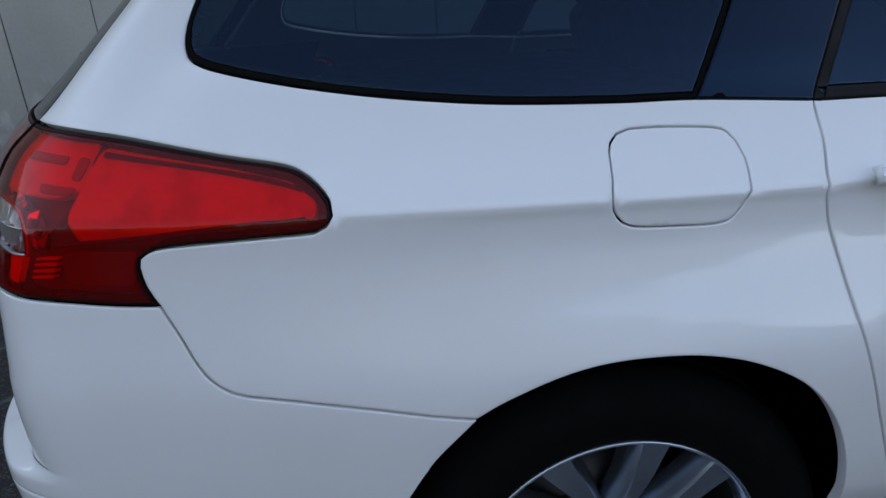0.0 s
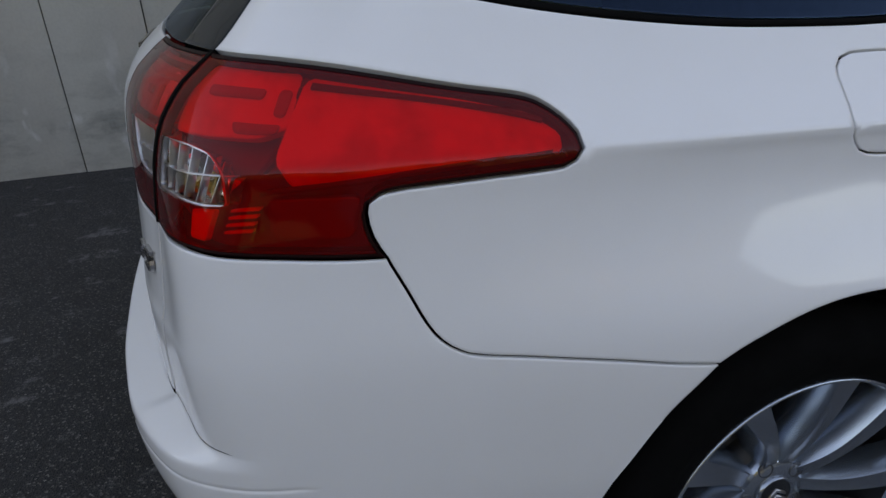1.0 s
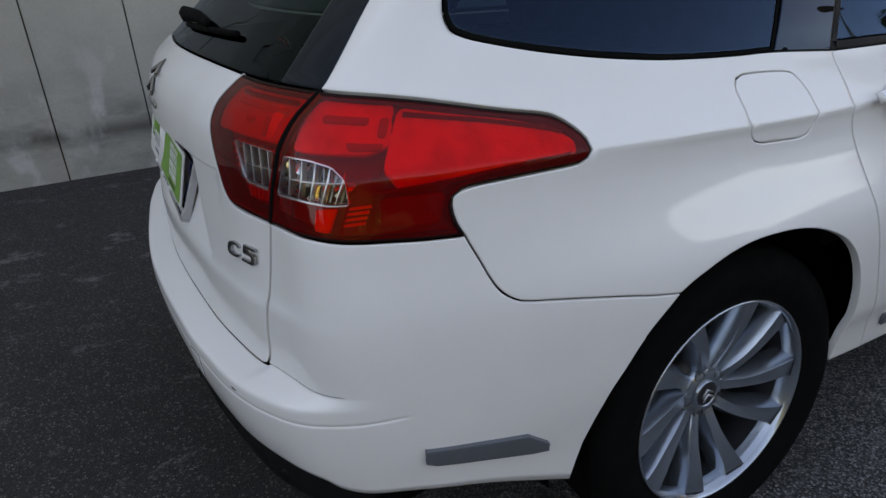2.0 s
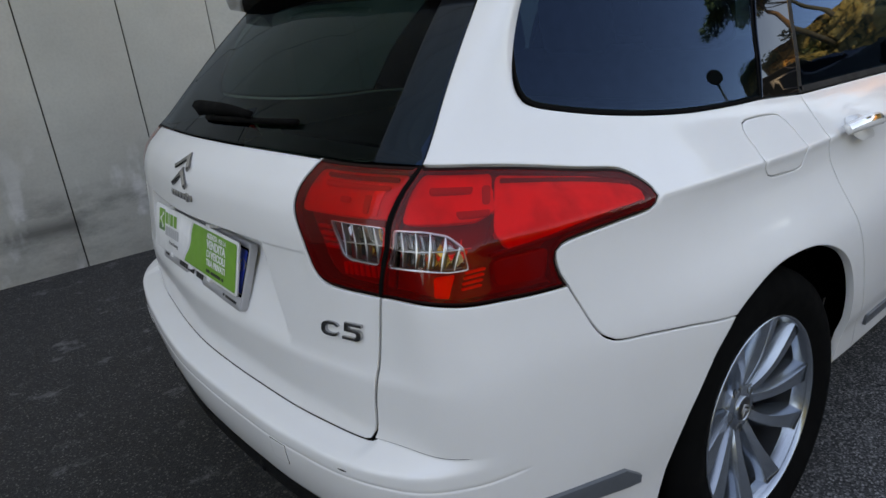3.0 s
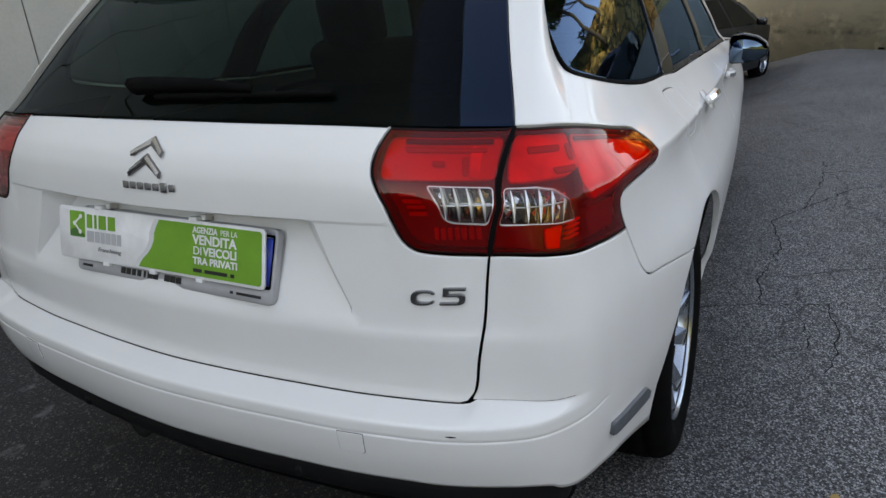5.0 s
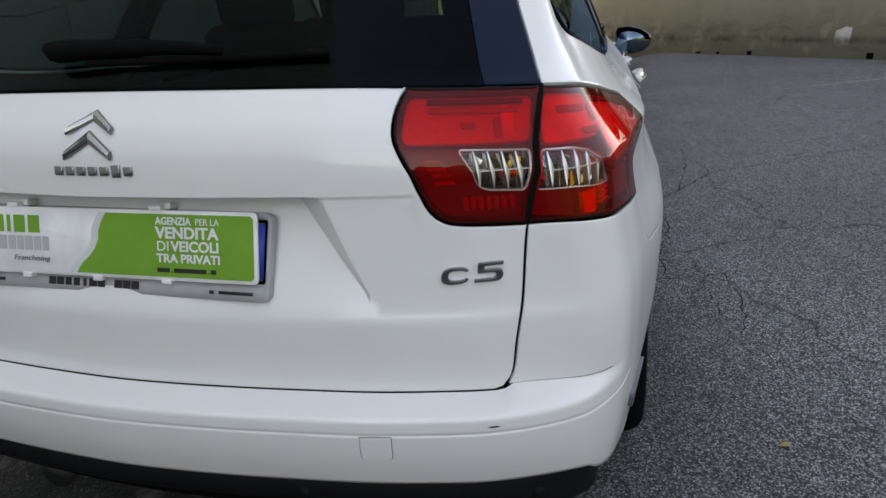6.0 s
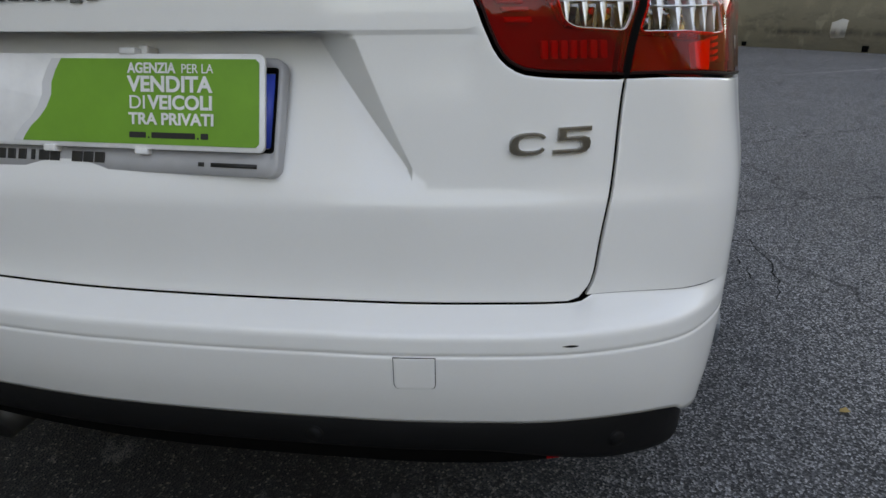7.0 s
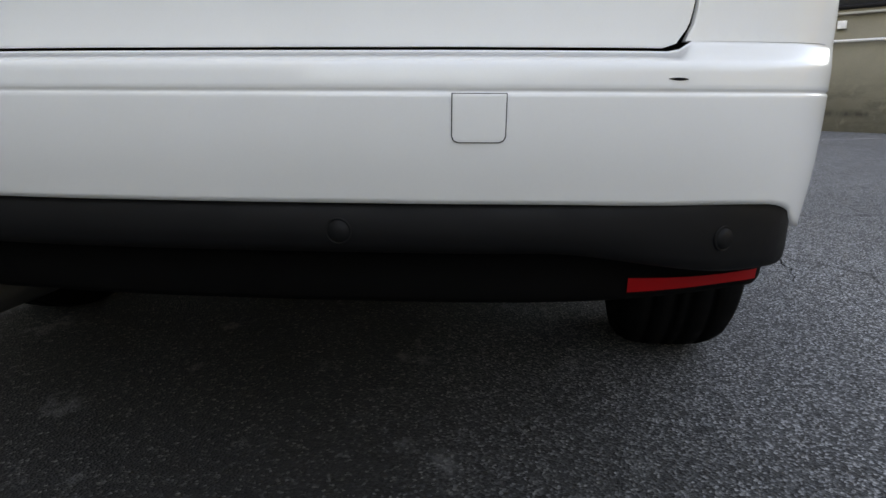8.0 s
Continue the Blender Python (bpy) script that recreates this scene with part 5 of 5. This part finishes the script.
# ---- rear wiper ----
def glass_point(x, z, lift):
    s = x
    for _ in range(5):
        s += x - skin(s, z).x
    return skin(s, z) + skin_normal(s, z) * lift


wiper = thing("rear_wiper", "", "")
wiper.parent = car
tagged(wiper, "black plastic rear wiper")
bm = bmesh.new()
rows = []
for i in range(13):
    t = i / 12
    x = -.12 + .30 * t
    half = .014 * (1 - .62 * t) * (1 if t > .04 else .55)
    z = 1.062 + .006 * math.sin(t * 3) - .004 * t
    rows.append([bm.verts.new(glass_point(x, z + q, l)) for q, l in ((-half, .012), (-half * .6, .030 - .010 * t), (half * .5, .032 - .010 * t), (half, .014))])
for p, q in zip(rows, rows[1:]):
    for j in range(3):
        bm.faces.new((p[j], q[j], q[j + 1], p[j + 1]))
    bm.faces.new((p[3], q[3], q[0], p[0]))
bm.faces.new(rows[0])
bm.faces.new(rows[-1])
part("wiper_arm", bm, RUBBER, wiper)
part("wiper_blade", tube(bmesh.new(), [glass_point(-.05 + .385 * i / 10, 1.052 + .004 * i / 10, .006) for i in range(11)], .006, 6), RUBBER, wiper)

# ---- door mirror ----
mirror = thing("door_mirror", "", "")
mirror.parent = car
tagged(mirror, "white and black door mirror, its glass coloured with the sky's blue")
MC = Vector((.850, 2.55, .918))
bm = bmesh.new()
face = [(-.080, -.056), (-.082, .040), (-.072, .062), (-.03, .067), (.03, .052), (.070, .026), (.080, .004), (.073, -.026), (.045, -.050), (0, -.060), (-.064, -.064)]
back = [bm.verts.new(MC + Vector((x * .6 - .01, .12, z * .6))) for x, z in face]
mid = [bm.verts.new(MC + Vector((x * .95, .06, z * .95))) for x, z in face]
frt = [bm.verts.new(MC + Vector((x, 0, z))) for x, z in face]
inn = [bm.verts.new(MC + Vector((x * .93, -.004, z * .91))) for x, z in face]
for a, b in ((back, mid), (mid, frt), (frt, inn)):
    for k in range(len(face)):
        j = (k + 1) % len(face)
        bm.faces.new((a[k], a[j], b[j], b[k]))
bm.faces.new(back)
part("mirror_shell", bm, BLACK_GLOSS, mirror)
bm = bmesh.new()
cap = [[bm.verts.new(MC + Vector((x * k1 * 1.012, yy, z * k1 * 1.012 + .001))) for x, z in face[3:9]] for k1, yy in ((1.0, .004), (.97, .06), (.62, .125))]
for a, b in zip(cap, cap[1:]):
    for k in range(5):
        bm.faces.new((a[k], a[k + 1], b[k + 1], b[k]))
part("mirror_cover", bm, WHITE, mirror, "white mirror cover")
# mirror metal tinted dark blue: the reflected sky is partly its colour
part("mirror_glass", prism(bmesh.new(), [(x * .92, z * .90) for x, z in face], .002, Matrix.Translation(MC + Vector((0, -.004, 0))) @ pose(0, 0, 0, -5)), material("mirror_glass", (.11, .18, .24), .02, 1), mirror)
part("mirror_arm", tube(bmesh.new(), [(.735, 2.63, .885), (.775, 2.62, .886), (.81, 2.60, .895)], .022, 10), WHITE, mirror)

# ---- the yard ----
def ground_height(x, y):
    """The yard falls a little towards its far corner, beside the wall."""
    return -.40 * smooth(5.5, 9.8, y) * (1 - smooth(.3, 1.9, x))


def ground():
    bm = bmesh.new()
    xs = [-400, -120, -40, -16, -8, -4, -2, -1, 0, .3, .7, 1.1, 1.5, 1.9, 2.5, 4, 8, 14, 24, 60, 150, 400]
    ys = [-400, -120, -40, -16, -8, -4, -2, 0, 2, 4, 5.5, 6.2, 7, 7.7, 8.4, 9.1, 9.8, 11, 13, 16, 24, 60, 150, 400]
    vs = [[bm.verts.new((x, y, ground_height(x, y))) for y in ys] for x in xs]
    for i in range(len(xs) - 1):
        for j in range(len(ys) - 1):
            bm.faces.new((vs[i][j], vs[i + 1][j], vs[i + 1][j + 1], vs[i][j + 1]))
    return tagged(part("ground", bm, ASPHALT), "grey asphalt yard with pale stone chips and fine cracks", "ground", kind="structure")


yard = ground()


def crack(points, wide, seed):
    """A ragged open crack in the asphalt, along a wandering line."""
    rng = random.Random(seed)
    bm = bmesh.new()
    rows = []
    for p, q in zip(points, points[1:]):
        p, q = Vector((*p, 0)), Vector((*q, 0))
        n = max(int((q - p).length / .03), 1)
        side = Vector((-(q - p).y, (q - p).x, 0)).normalized()
        for i in range(n):
            c = p.lerp(q, i / n) + side * rng.gauss(0, .006)
            w = wide * rng.uniform(.25, .95)
            rows.append([bm.verts.new(c + side * w + Vector((0, 0, .0012))), bm.verts.new(c - side * w + Vector((0, 0, .0012)))])
    for a, b in zip(rows, rows[1:]):
        bm.faces.new((a[0], a[1], b[1], b[0]))
    return part("asphalt_crack", bm, CRACK, yard)


crack([(.74, 1.75), (.87, 1.83), (1.02, 1.89), (1.09, 1.91), (1.16, 1.80), (1.19, 1.56)], .0035, 1)
crack([(1.02, 1.89), (1.00, 2.12), (1.08, 2.58), (1.03, 2.97), (1.20, 3.26), (1.30, 3.9), (1.32, 4.4)], .0045, 2)
crack([(1.09, 1.91), (1.25, 1.98), (1.28, 1.76), (1.27, 1.62), (1.22, 1.40)], .0035, 3)
crack([(1.20, 3.26), (1.45, 3.70), (1.70, 3.87), (2.4, 4.35), (3.0, 4.76), (3.9, 5.1)], .0050, 4)

# the tall wall beside the car; its far stretch is lower
WALL_X, PITCH, WALL_H, LOW_H, STEP_Y, WALL_END = -2.985, .5335, 13.5, 9.0, 5.5, 14.31
bm = box(bmesh.new(), .3, STEP_Y + 18, WALL_H, pose(WALL_X - .16, (STEP_Y - 18) / 2, WALL_H / 2))
box(bm, .3, WALL_END - STEP_Y, LOW_H + .4, pose(WALL_X - .16, (WALL_END + STEP_Y) / 2, LOW_H / 2 - .2))
wall = tagged(part("wall_left", bm, JOINT_FILL), "tall wall of pale concrete panels with dark joints and salt stains", "wall", kind="structure")
first = {}
for k in range(-36, 32):
    y = .168 + PITCH * (k + .5)
    if not -18 < y < WALL_END - .2:
        continue
    h = WALL_H if y < STEP_Y else LOW_H
    if h not in first:
        first[h] = part("concrete_panel", box(bmesh.new(), .06, PITCH - .0075, h + .3, Matrix.Translation((0, 0, h / 2 - .15)), .004, 1), CONCRETE, wall)
        ob = first[h]
    else:
        ob = new("concrete_panel", first[h].data)
        ob.parent = wall
    ob.matrix_basis = Matrix.Translation((WALL_X - .03 + .003 * math.sin(k * 2.3), y, 0))

far_a, far_b = Vector((-6.0, 19.6, 0)), Vector((13.5, 3.6, 0))
fd = (far_b - far_a).normalized()
fn = Vector((-fd.y, fd.x, 0))
far = tagged(part("wall_far", box(bmesh.new(), (far_b - far_a).length, .4, 2.7, Matrix.Translation((far_a + far_b) / 2 + fn * .2 + Vector((0, 0, .95))) @ Matrix.Rotation(math.atan2(fd.y, fd.x), 4, "Z")), FAR_CONCRETE),
             "brown stained concrete retaining wall across the yard", "wall", kind="structure")
FW = Matrix.Translation((far_a + far_b) / 2) @ Matrix.Rotation(math.atan2(fd.y, fd.x), 4, "Z")
pipe = tagged(part("wall_pipe", tube(bmesh.new(), [FW @ Vector((x, -.05, 1.36 + .01 * math.sin(x))) for x in np.linspace(-2, 11, 14)], .022, 8), SIGN_PALE), "pale pipe run along the wall", "pipe")
ledge = tagged(part("wall_ledge", box(bmesh.new(), 7.0, .07, .035, FW @ pose(4.0, -.03, 1.77), .008), CAP_STONE), "pale stone ledge on the wall", "trim", kind="structure")
tagged(part("junction_box", box(bmesh.new(), .12, .06, .12, FW @ pose(1.46, -.03, 1.61), .008), SIGN_WHITE), "small white junction box on the wall", "box")
opening = tagged(part("window_1", box(bmesh.new(), 3.2, .03, .32, FW @ pose(2.6, -.012, 2.05), .004), BLACK_GLOSS), "dark low window under the top of the wall", "window", kind="structure")
part("window_frame", ring_prism(bmesh.new(), rounded(3.3, .42, .01), rounded(3.16, .30, .008), .03, FW @ pose(2.6, -.035, 2.05)), BLACK_PLASTIC, opening)
for u, w, h in ((-1.70, .10, .03), (-1.30, .05, .04), (-.70, .08, .07), (1.23, .09, .09)):
    part("drain_hole", box(bmesh.new(), w, .02, h, FW @ pose(u, -.006, h / 2 + .012), .002), VOID, far)
part("plaster_patch", prism(bmesh.new(), [(-.10, -.15), (.10, -.13), (.115, .13), (.02, .15), (-.06, .11), (-.12, .09), (-.13, -.06)], .004, FW @ pose(.80, -.003, .34)), CAP_STONE, far, "pale plaster patch")


def road_line():
    """A worn white bay line on the asphalt."""
    rng = random.Random(8)
    bm = bmesh.new()
    a, b = Vector((2.7, 7.62, .0022)), Vector((7.4, 10.45, .0022))
    side = Vector((-(b - a).y, (b - a).x, 0)).normalized()
    t = 0.0
    while t < 1:
        n = t + rng.uniform(.006, .03)
        w = [.035 * min(1, .25 + 1.6 * t) * rng.uniform(.5, 1.1) for _ in range(2)]
        bm.faces.new([bm.verts.new(a.lerp(b, q) + side * o) for q, o in ((t, -w[0]), (n, -w[1]), (n, w[1]), (t, w[0]))])
        t = n + rng.uniform(0, .006)
    return tagged(part("road_line", bm, WORN_LINE), "worn white line painted across the asphalt", "marking", kind="structure")


road_line()

# earth and cliff behind the far wall, lit by the sun
def cliff():
    bm = bmesh.new()
    nu, nv = 90, 40
    rows = []
    for i in range(nu + 1):
        u = i / nu
        base = far_a.lerp(far_b, u * 1.25 - .02)
        row = []
        for j in range(nv + 1):
            v = j / nv
            top = 3.6 + .4 * math.sin(u * 9.0) + .9 * noise.noise(Vector((u * 9, 0, 3)))
            top *= 1 - .97 * smooth(.386, .403, u + .012 * noise.noise(Vector((v * 6, u * 3, 0))))
            shelf = smooth(.335, .360, u)
            back = .5 + 3.1 * shelf + 5.2 * v + 1.2 * noise.noise(Vector((u * 9, v * 2.5, 1.3))) * v
            h = 2.25 + top * v ** .5 if v < .85 else 2.25 + top * (.85 ** .5 + .05 * (v - .85))
            p = base + fn * back + Vector((0, 0, 1 + (h - 1) * (1 + .16 * shelf)))
            q = Vector((u * 26, v * 9, 0))
            d = .55 * noise.noise(q * 1.1) + .30 * noise.noise(q * 2.6) + .14 * noise.noise(q * 6)
            p += (-fn * .8 + Vector((0, 0, .5))) * d * smooth(0, .08, v)
            row.append(bm.verts.new(p))
        rows.append(row)
    for a, b in zip(rows, rows[1:]):
        for j in range(nv):
            bm.faces.new((a[j], b[j], b[j + 1], a[j + 1]))
    return tagged(part("cliff", bm, ROCK), "sunlit ochre rock face above the retaining wall", "cliff", kind="structure")


cliff()


def leaf_cloud(bm, c, radius, count, size, rng, flat=.6):
    """Small leaf cards, in clumps within a flattened ball."""
    for _ in range(count):
        d = Vector((rng.gauss(0, 1), rng.gauss(0, 1), rng.gauss(0, 1))).normalized() * radius * rng.random() ** .4
        p = c + Vector((d.x, d.y, d.z * flat))
        a = Vector((rng.gauss(0, 1), rng.gauss(0, 1), rng.gauss(0, 1))).normalized()
        b = a.orthogonal().normalized()
        s = size * rng.uniform(.6, 1.4)
        vs = [bm.verts.new(p + a * s * x + b * s * .45 * y) for x, y in ((-1, 0), (0, -1), (1, 0), (0, 1))]
        bm.faces.new(vs)


def pine(at, height, spread, seed, leans=(0, 0)):
    """An umbrella pine: a bare forking trunk under a broad flat crown."""
    rng = random.Random(seed)
    t = thing("pine_tree", "umbrella pine with a bare forked trunk and flat green crown", "tree", group="pines above the yard")
    foot, top = Vector(at), Vector(at) + Vector((leans[0], leans[1], height))
    bm, cr = bmesh.new(), bmesh.new()
    tube(bm, [foot.lerp(top, k / 6) + Vector((rng.uniform(-.1, .1), rng.uniform(-.1, .1), 0)) for k in range(7)], .11, 8, .35)
    for k in range(11):
        a = 2 * math.pi * k / 11 + rng.uniform(-.3, .3)
        r = spread * rng.uniform(.35, 1.0)
        s = foot.lerp(top, rng.uniform(.55, .95))
        e = top + Vector((r * math.cos(a), r * math.sin(a), rng.uniform(-.2, .9)))
        m = s.lerp(e, .5) + Vector((0, 0, -.15))
        tube(bm, [s, m, e], .03, 5, .3)
        leaf_cloud(cr, e, spread * rng.uniform(.30, .45), 620, .11, rng, .5)
        leaf_cloud(cr, s.lerp(e, .72) + Vector((0, 0, .3)), spread * .25, 160, .11, rng, .5)
    part("trunk", bm, BARK, t)
    part("crown", cr, PINE_LEAF, t, flat=True)
    return t


def on_cliff(u, back, z):
    p = far_a.lerp(far_b, u) + fn * back
    return (p.x, p.y, z)


pine(on_cliff(.425, 4.5, 4.5), 3.9, .88, 3, (.4, -.3))
pine(on_cliff(.395, 4.5, 4.5), 3.3, 2.0, 4, (.2, -.2))
pine(on_cliff(.34, 5.0, 4.5), 3.6, 2.4, 5)
pine(on_cliff(.27, 5.0, 4.5), 3.8, 2.8, 6)
pine(on_cliff(.18, 6.0, 4.5), 3.8, 2.8, 7)


def shrubs():
    rng = random.Random(11)
    bm = bmesh.new()
    for _ in range(80):
        u, v = rng.random() * .52, rng.random() ** 1.4
        w = (u + .02) / 1.25
        shelf = smooth(.335, .360, w)
        p = Vector(on_cliff(u, .5 + 3.1 * shelf + 5.2 * v, 0))
        top = (3.6 + .4 * math.sin(w * 9)) * (1 - .9 * smooth(.386, .403, w))
        p.z = 1 + (1.5 + top * v ** .5) * (1 + .16 * shelf)
        leaf_cloud(bm, p, rng.uniform(.3, .8), 120, .09, rng, .7)
    return tagged(part("shrubs", bm, SHRUB_LEAF, flat=True), "dry green and yellow shrubs on the rock face", "shrub", kind="stuff")


shrubs()

tagged(part("wall_back", box(bmesh.new(), 20, .3, 2.6, pose(7.0, -12.0, 1.3)), FAR_CONCRETE), "plain concrete wall closing the yard", "wall", kind="structure")

# a sunlit slope of dry earth and scrub on the open side, behind the walker
def slope_height(x, y):
    up = smooth(12.5, 27.0, x + .25 * max(-4 - y, 0))
    return up * (9.5 + 1.8 * math.sin(y * .21) + 1.2 * noise.noise(Vector((x * .2, y * .2, 2)))) + .35 * up * noise.noise(Vector((x * .9, y * .9, 0)))


def hillside():
    bm = bmesh.new()
    xs, ys = np.linspace(12.5, 40, 45), np.linspace(-45, 16.0, 88)
    vs = [[bm.verts.new((x + .4 * math.sin(y), y, -.02 + slope_height(x, y))) for y in ys] for x in xs]
    for p, q in zip(vs, vs[1:]):
        for j in range(len(ys) - 1):
            bm.faces.new((p[j], q[j], q[j + 1], p[j + 1]))
    return tagged(part("hillside", bm, SLOPE), "sunlit slope of dry brown earth on the open side", "hillside", kind="structure")


hillside()


def scrub():
    rng = random.Random(5)
    bm = bmesh.new()
    for k in range(150):
        y, x = rng.uniform(-42, 2), rng.uniform(15, 28)
        leaf_cloud(bm, Vector((x, y, slope_height(x, y) + .5)), rng.uniform(.5, 1.3), 110, .18, rng, .9)
    return tagged(part("hedge", bm, PINE_LEAF, flat=True), "dark green scrub scattered over the dry slope", "hedge", kind="stuff")


scrub()

# road mirror on a bent pole, seen in the side windows
rm = thing("road_mirror", "round dark road mirror on a thin bent pole", "mirror")
RB = Vector((6.55, 12.75, 3.1))
part("pole", tube(bmesh.new(), [RB, RB + Vector((0, 0, 1.3)), RB + Vector((-.03, -.03, 1.8)), RB + Vector((-.10, -.10, 2.1)), RB + Vector((-.2, -.2, 2.4))], .035, 8), TRIM_GREY, rm)
part("disc", turned(bmesh.new(), [(-.05, .001), (-.04, .18), (.0, .33), (.03, .34), (.03, .32), (.045, .16), (.05, .001)], Matrix.Translation(RB + Vector((-.2, -.2, 2.45))) @ pose(0, 0, 0, 0, 0, 190), 36), BLACK_PLASTIC, rm)


# ---- parked hatchbacks ----
HB_SIDE = [(-2.05, .35), (-2.10, .62), (-2.02, .86), (-1.98, .95), (-1.72, 1.30), (-1.55, 1.42), (-.9, 1.465), (-.2, 1.45), (.35, 1.37), (.95, 1.02), (1.2, .96), (1.85, .82), (2.05, .66), (2.10, .40), (2.0, .24)]


def hatchback(at, label, body, rim):
    """A dark five-door hatchback: side profile lofted across, with tumblehome, windows, lamps and wheels."""
    c = thing("hatchback_car", label, "car", at)
    prof = line(*HB_SIDE, step=.12)
    n = len(prof)

    def half_width(y, z):
        w = .885 - .30 * max(z - .92, 0) / .5 - .05 * max(.45 - z, 0)
        w -= .20 * smooth(1.3, 2.15, y) + .13 * (1 - smooth(-2.15, -1.5, y))
        return w

    def side(sg):
        bm = bmesh.new()
        rows = []
        lv = 12
        for k in range(61):
            y = -2.06 + 4.1 * k / 60
            ztop = max(q.y for q in prof if abs(q.x - y) < .16)
            row = []
            for j in range(lv + 1):
                z = .24 + (ztop - .06 - .24) * j / lv
                row.append(bm.verts.new((sg * half_width(y, z), y, z)))
            rows.append(row)
        for a, b in zip(rows, rows[1:]):
            for j in range(lv):
                cy = (a[j].co.y + b[j].co.y) / 2
                cz = (a[j].co.z + a[j + 1].co.z) / 2
                if min(math.hypot(cy + 1.28, cz - .31), math.hypot(cy - 1.34, cz - .31)) > .36:
                    bm.faces.new((a[j], b[j], b[j + 1], a[j + 1]))
        return part("body_side", bm, body, c)

    side(1), side(-1)
    bm = bmesh.new()
    rows = [[bm.verts.new((v * half_width(q.x, q.y - .03), q.x, q.y - .055 * abs(v) ** 3)) for v in np.linspace(-1, 1, 13)] for q in prof]
    for a, b in zip(rows, rows[1:]):
        for j in range(12):
            bm.faces.new((a[j], a[j + 1], b[j + 1], b[j]))
    part("body_shell", bm, body, c)
    for sg in (1, -1):
        def win(pts, name="side_window"):
            bm = bmesh.new()
            bm.faces.new([bm.verts.new((sg * (half_width(y, z) + .006), y, z)) for y, z in pts])
            bmesh.ops.triangulate(bm, faces=bm.faces)
            return part(name, bm, HATCH_GLASS, c, flat=True)
        win([(-1.12, .985), (-1.20, 1.10), (-1.16, 1.32), (-1.05, 1.375), (-.42, 1.395), (-.35, .97)])
        win([(-.28, .97), (-.35, 1.395), (.12, 1.36), (.40, 1.24), (.75, 1.0), (.72, .955)])
        for y0, y1, z in ((-1.18, -1.02, .90), (-.22, -.06, .88)):
            part("door_handle", box(bmesh.new(), .03, y1 - y0, .03, pose(sg * (half_width(y0, z) + .012), (y0 + y1) / 2, z), .01), body, c)
        part("door_mirror", box(bmesh.new(), .17, .10, .12, pose(sg * .98, .62, 1.0), .04), BLACK_GLOSS, c)
        lampm = pose(sg * .70, -2.035, .86, -8, 0, sg * 22)
        part("tail_lamp", box(bmesh.new(), .34, .06, .15, lampm, .02), RED_PLASTIC, c, "red tail lamp")
        part("tail_lamp", box(bmesh.new(), .28, .066, .02, lampm, .004), SIGN_PALE, c)
    bm = bmesh.new()
    bm.faces.new([bm.verts.new(v) for v in ((-.56, -1.97, .98), (.56, -1.97, .98), (.50, -1.735, 1.31), (-.50, -1.735, 1.31))])
    part("rear_window", bm, HATCH_GLASS, c, flat=True)
    part("underbody", box(bmesh.new(), 1.5, 3.9, .12, pose(0, 0, .26)), VOID, c)
    part("antenna", tube(bmesh.new(), [(0, -1.45, 1.43), (0, -1.50, 1.50), (0, -1.56, 1.52)], .018, 6, .4), BLACK_PLASTIC, c)
    for y in (-1.28, 1.34):
        for sg in (1, -1):
            w = new("wheel")
            w.parent = c
            w.matrix_basis = pose(sg * .775, y, .31, 20, 0, 0 if sg > 0 else 180)
            part("tyre", turned(bmesh.new(), [(-.09, .20), (-.1, .25), (-.09, .295), (-.06, .31), (.06, .31), (.09, .295), (.1, .25), (.09, .205)], steps=36), RUBBER, w)
            bm = turned(bmesh.new(), [(.085, .207), (.09, .212), (.08, .20), (.02, .19)], steps=36)
            for k in range(5):
                a = radians(72 * k)
                box(bm, .03, .06, .17, Matrix.Translation((.065, .105 * math.cos(a), .105 * math.sin(a))) @ Matrix.Rotation(a - math.pi / 2, 4, "X"), .008, 1)
            turned(bm, [(.07, .001), (.085, .04), (.05, .055)], steps=20)
            part("rim", bm, rim, w)
    return c


hatchback(pose(-.50, 11.1, ground_height(0, 11), 0, 0, -15), "dark grey five-door hatchback parked by the far wall", GREY_PAINT, ALLOY)
# a lane above the retaining wall with a black car on it, seen in the side windows
tagged(part("road_upper", box(bmesh.new(), 8.5, 3.4, .25, FW @ pose(1.0, 2.08, 2.165)), UPPER_ROAD), "narrow grey lane above the retaining wall", "road", kind="structure")
hatchback(FW @ pose(.35, 1.75, 2.29, 0, 0, 90), "black hatchback on the lane above the wall", BLACK_PAINT, BARREL)

# a fallen leaf and grit on the asphalt
leaf = tagged(mesh_ob("fallen_leaf", [(1.212, .828, .004), (1.222, .821, .009), (1.237, .831, .005), (1.229, .842, .010), (1.216, .838, .006)], [(0, 1, 4), (1, 3, 4), (1, 2, 3)], material("dry_leaf", (.32, .20, .06), .7)), "small dry yellow leaf lying on asphalt", "leaf")
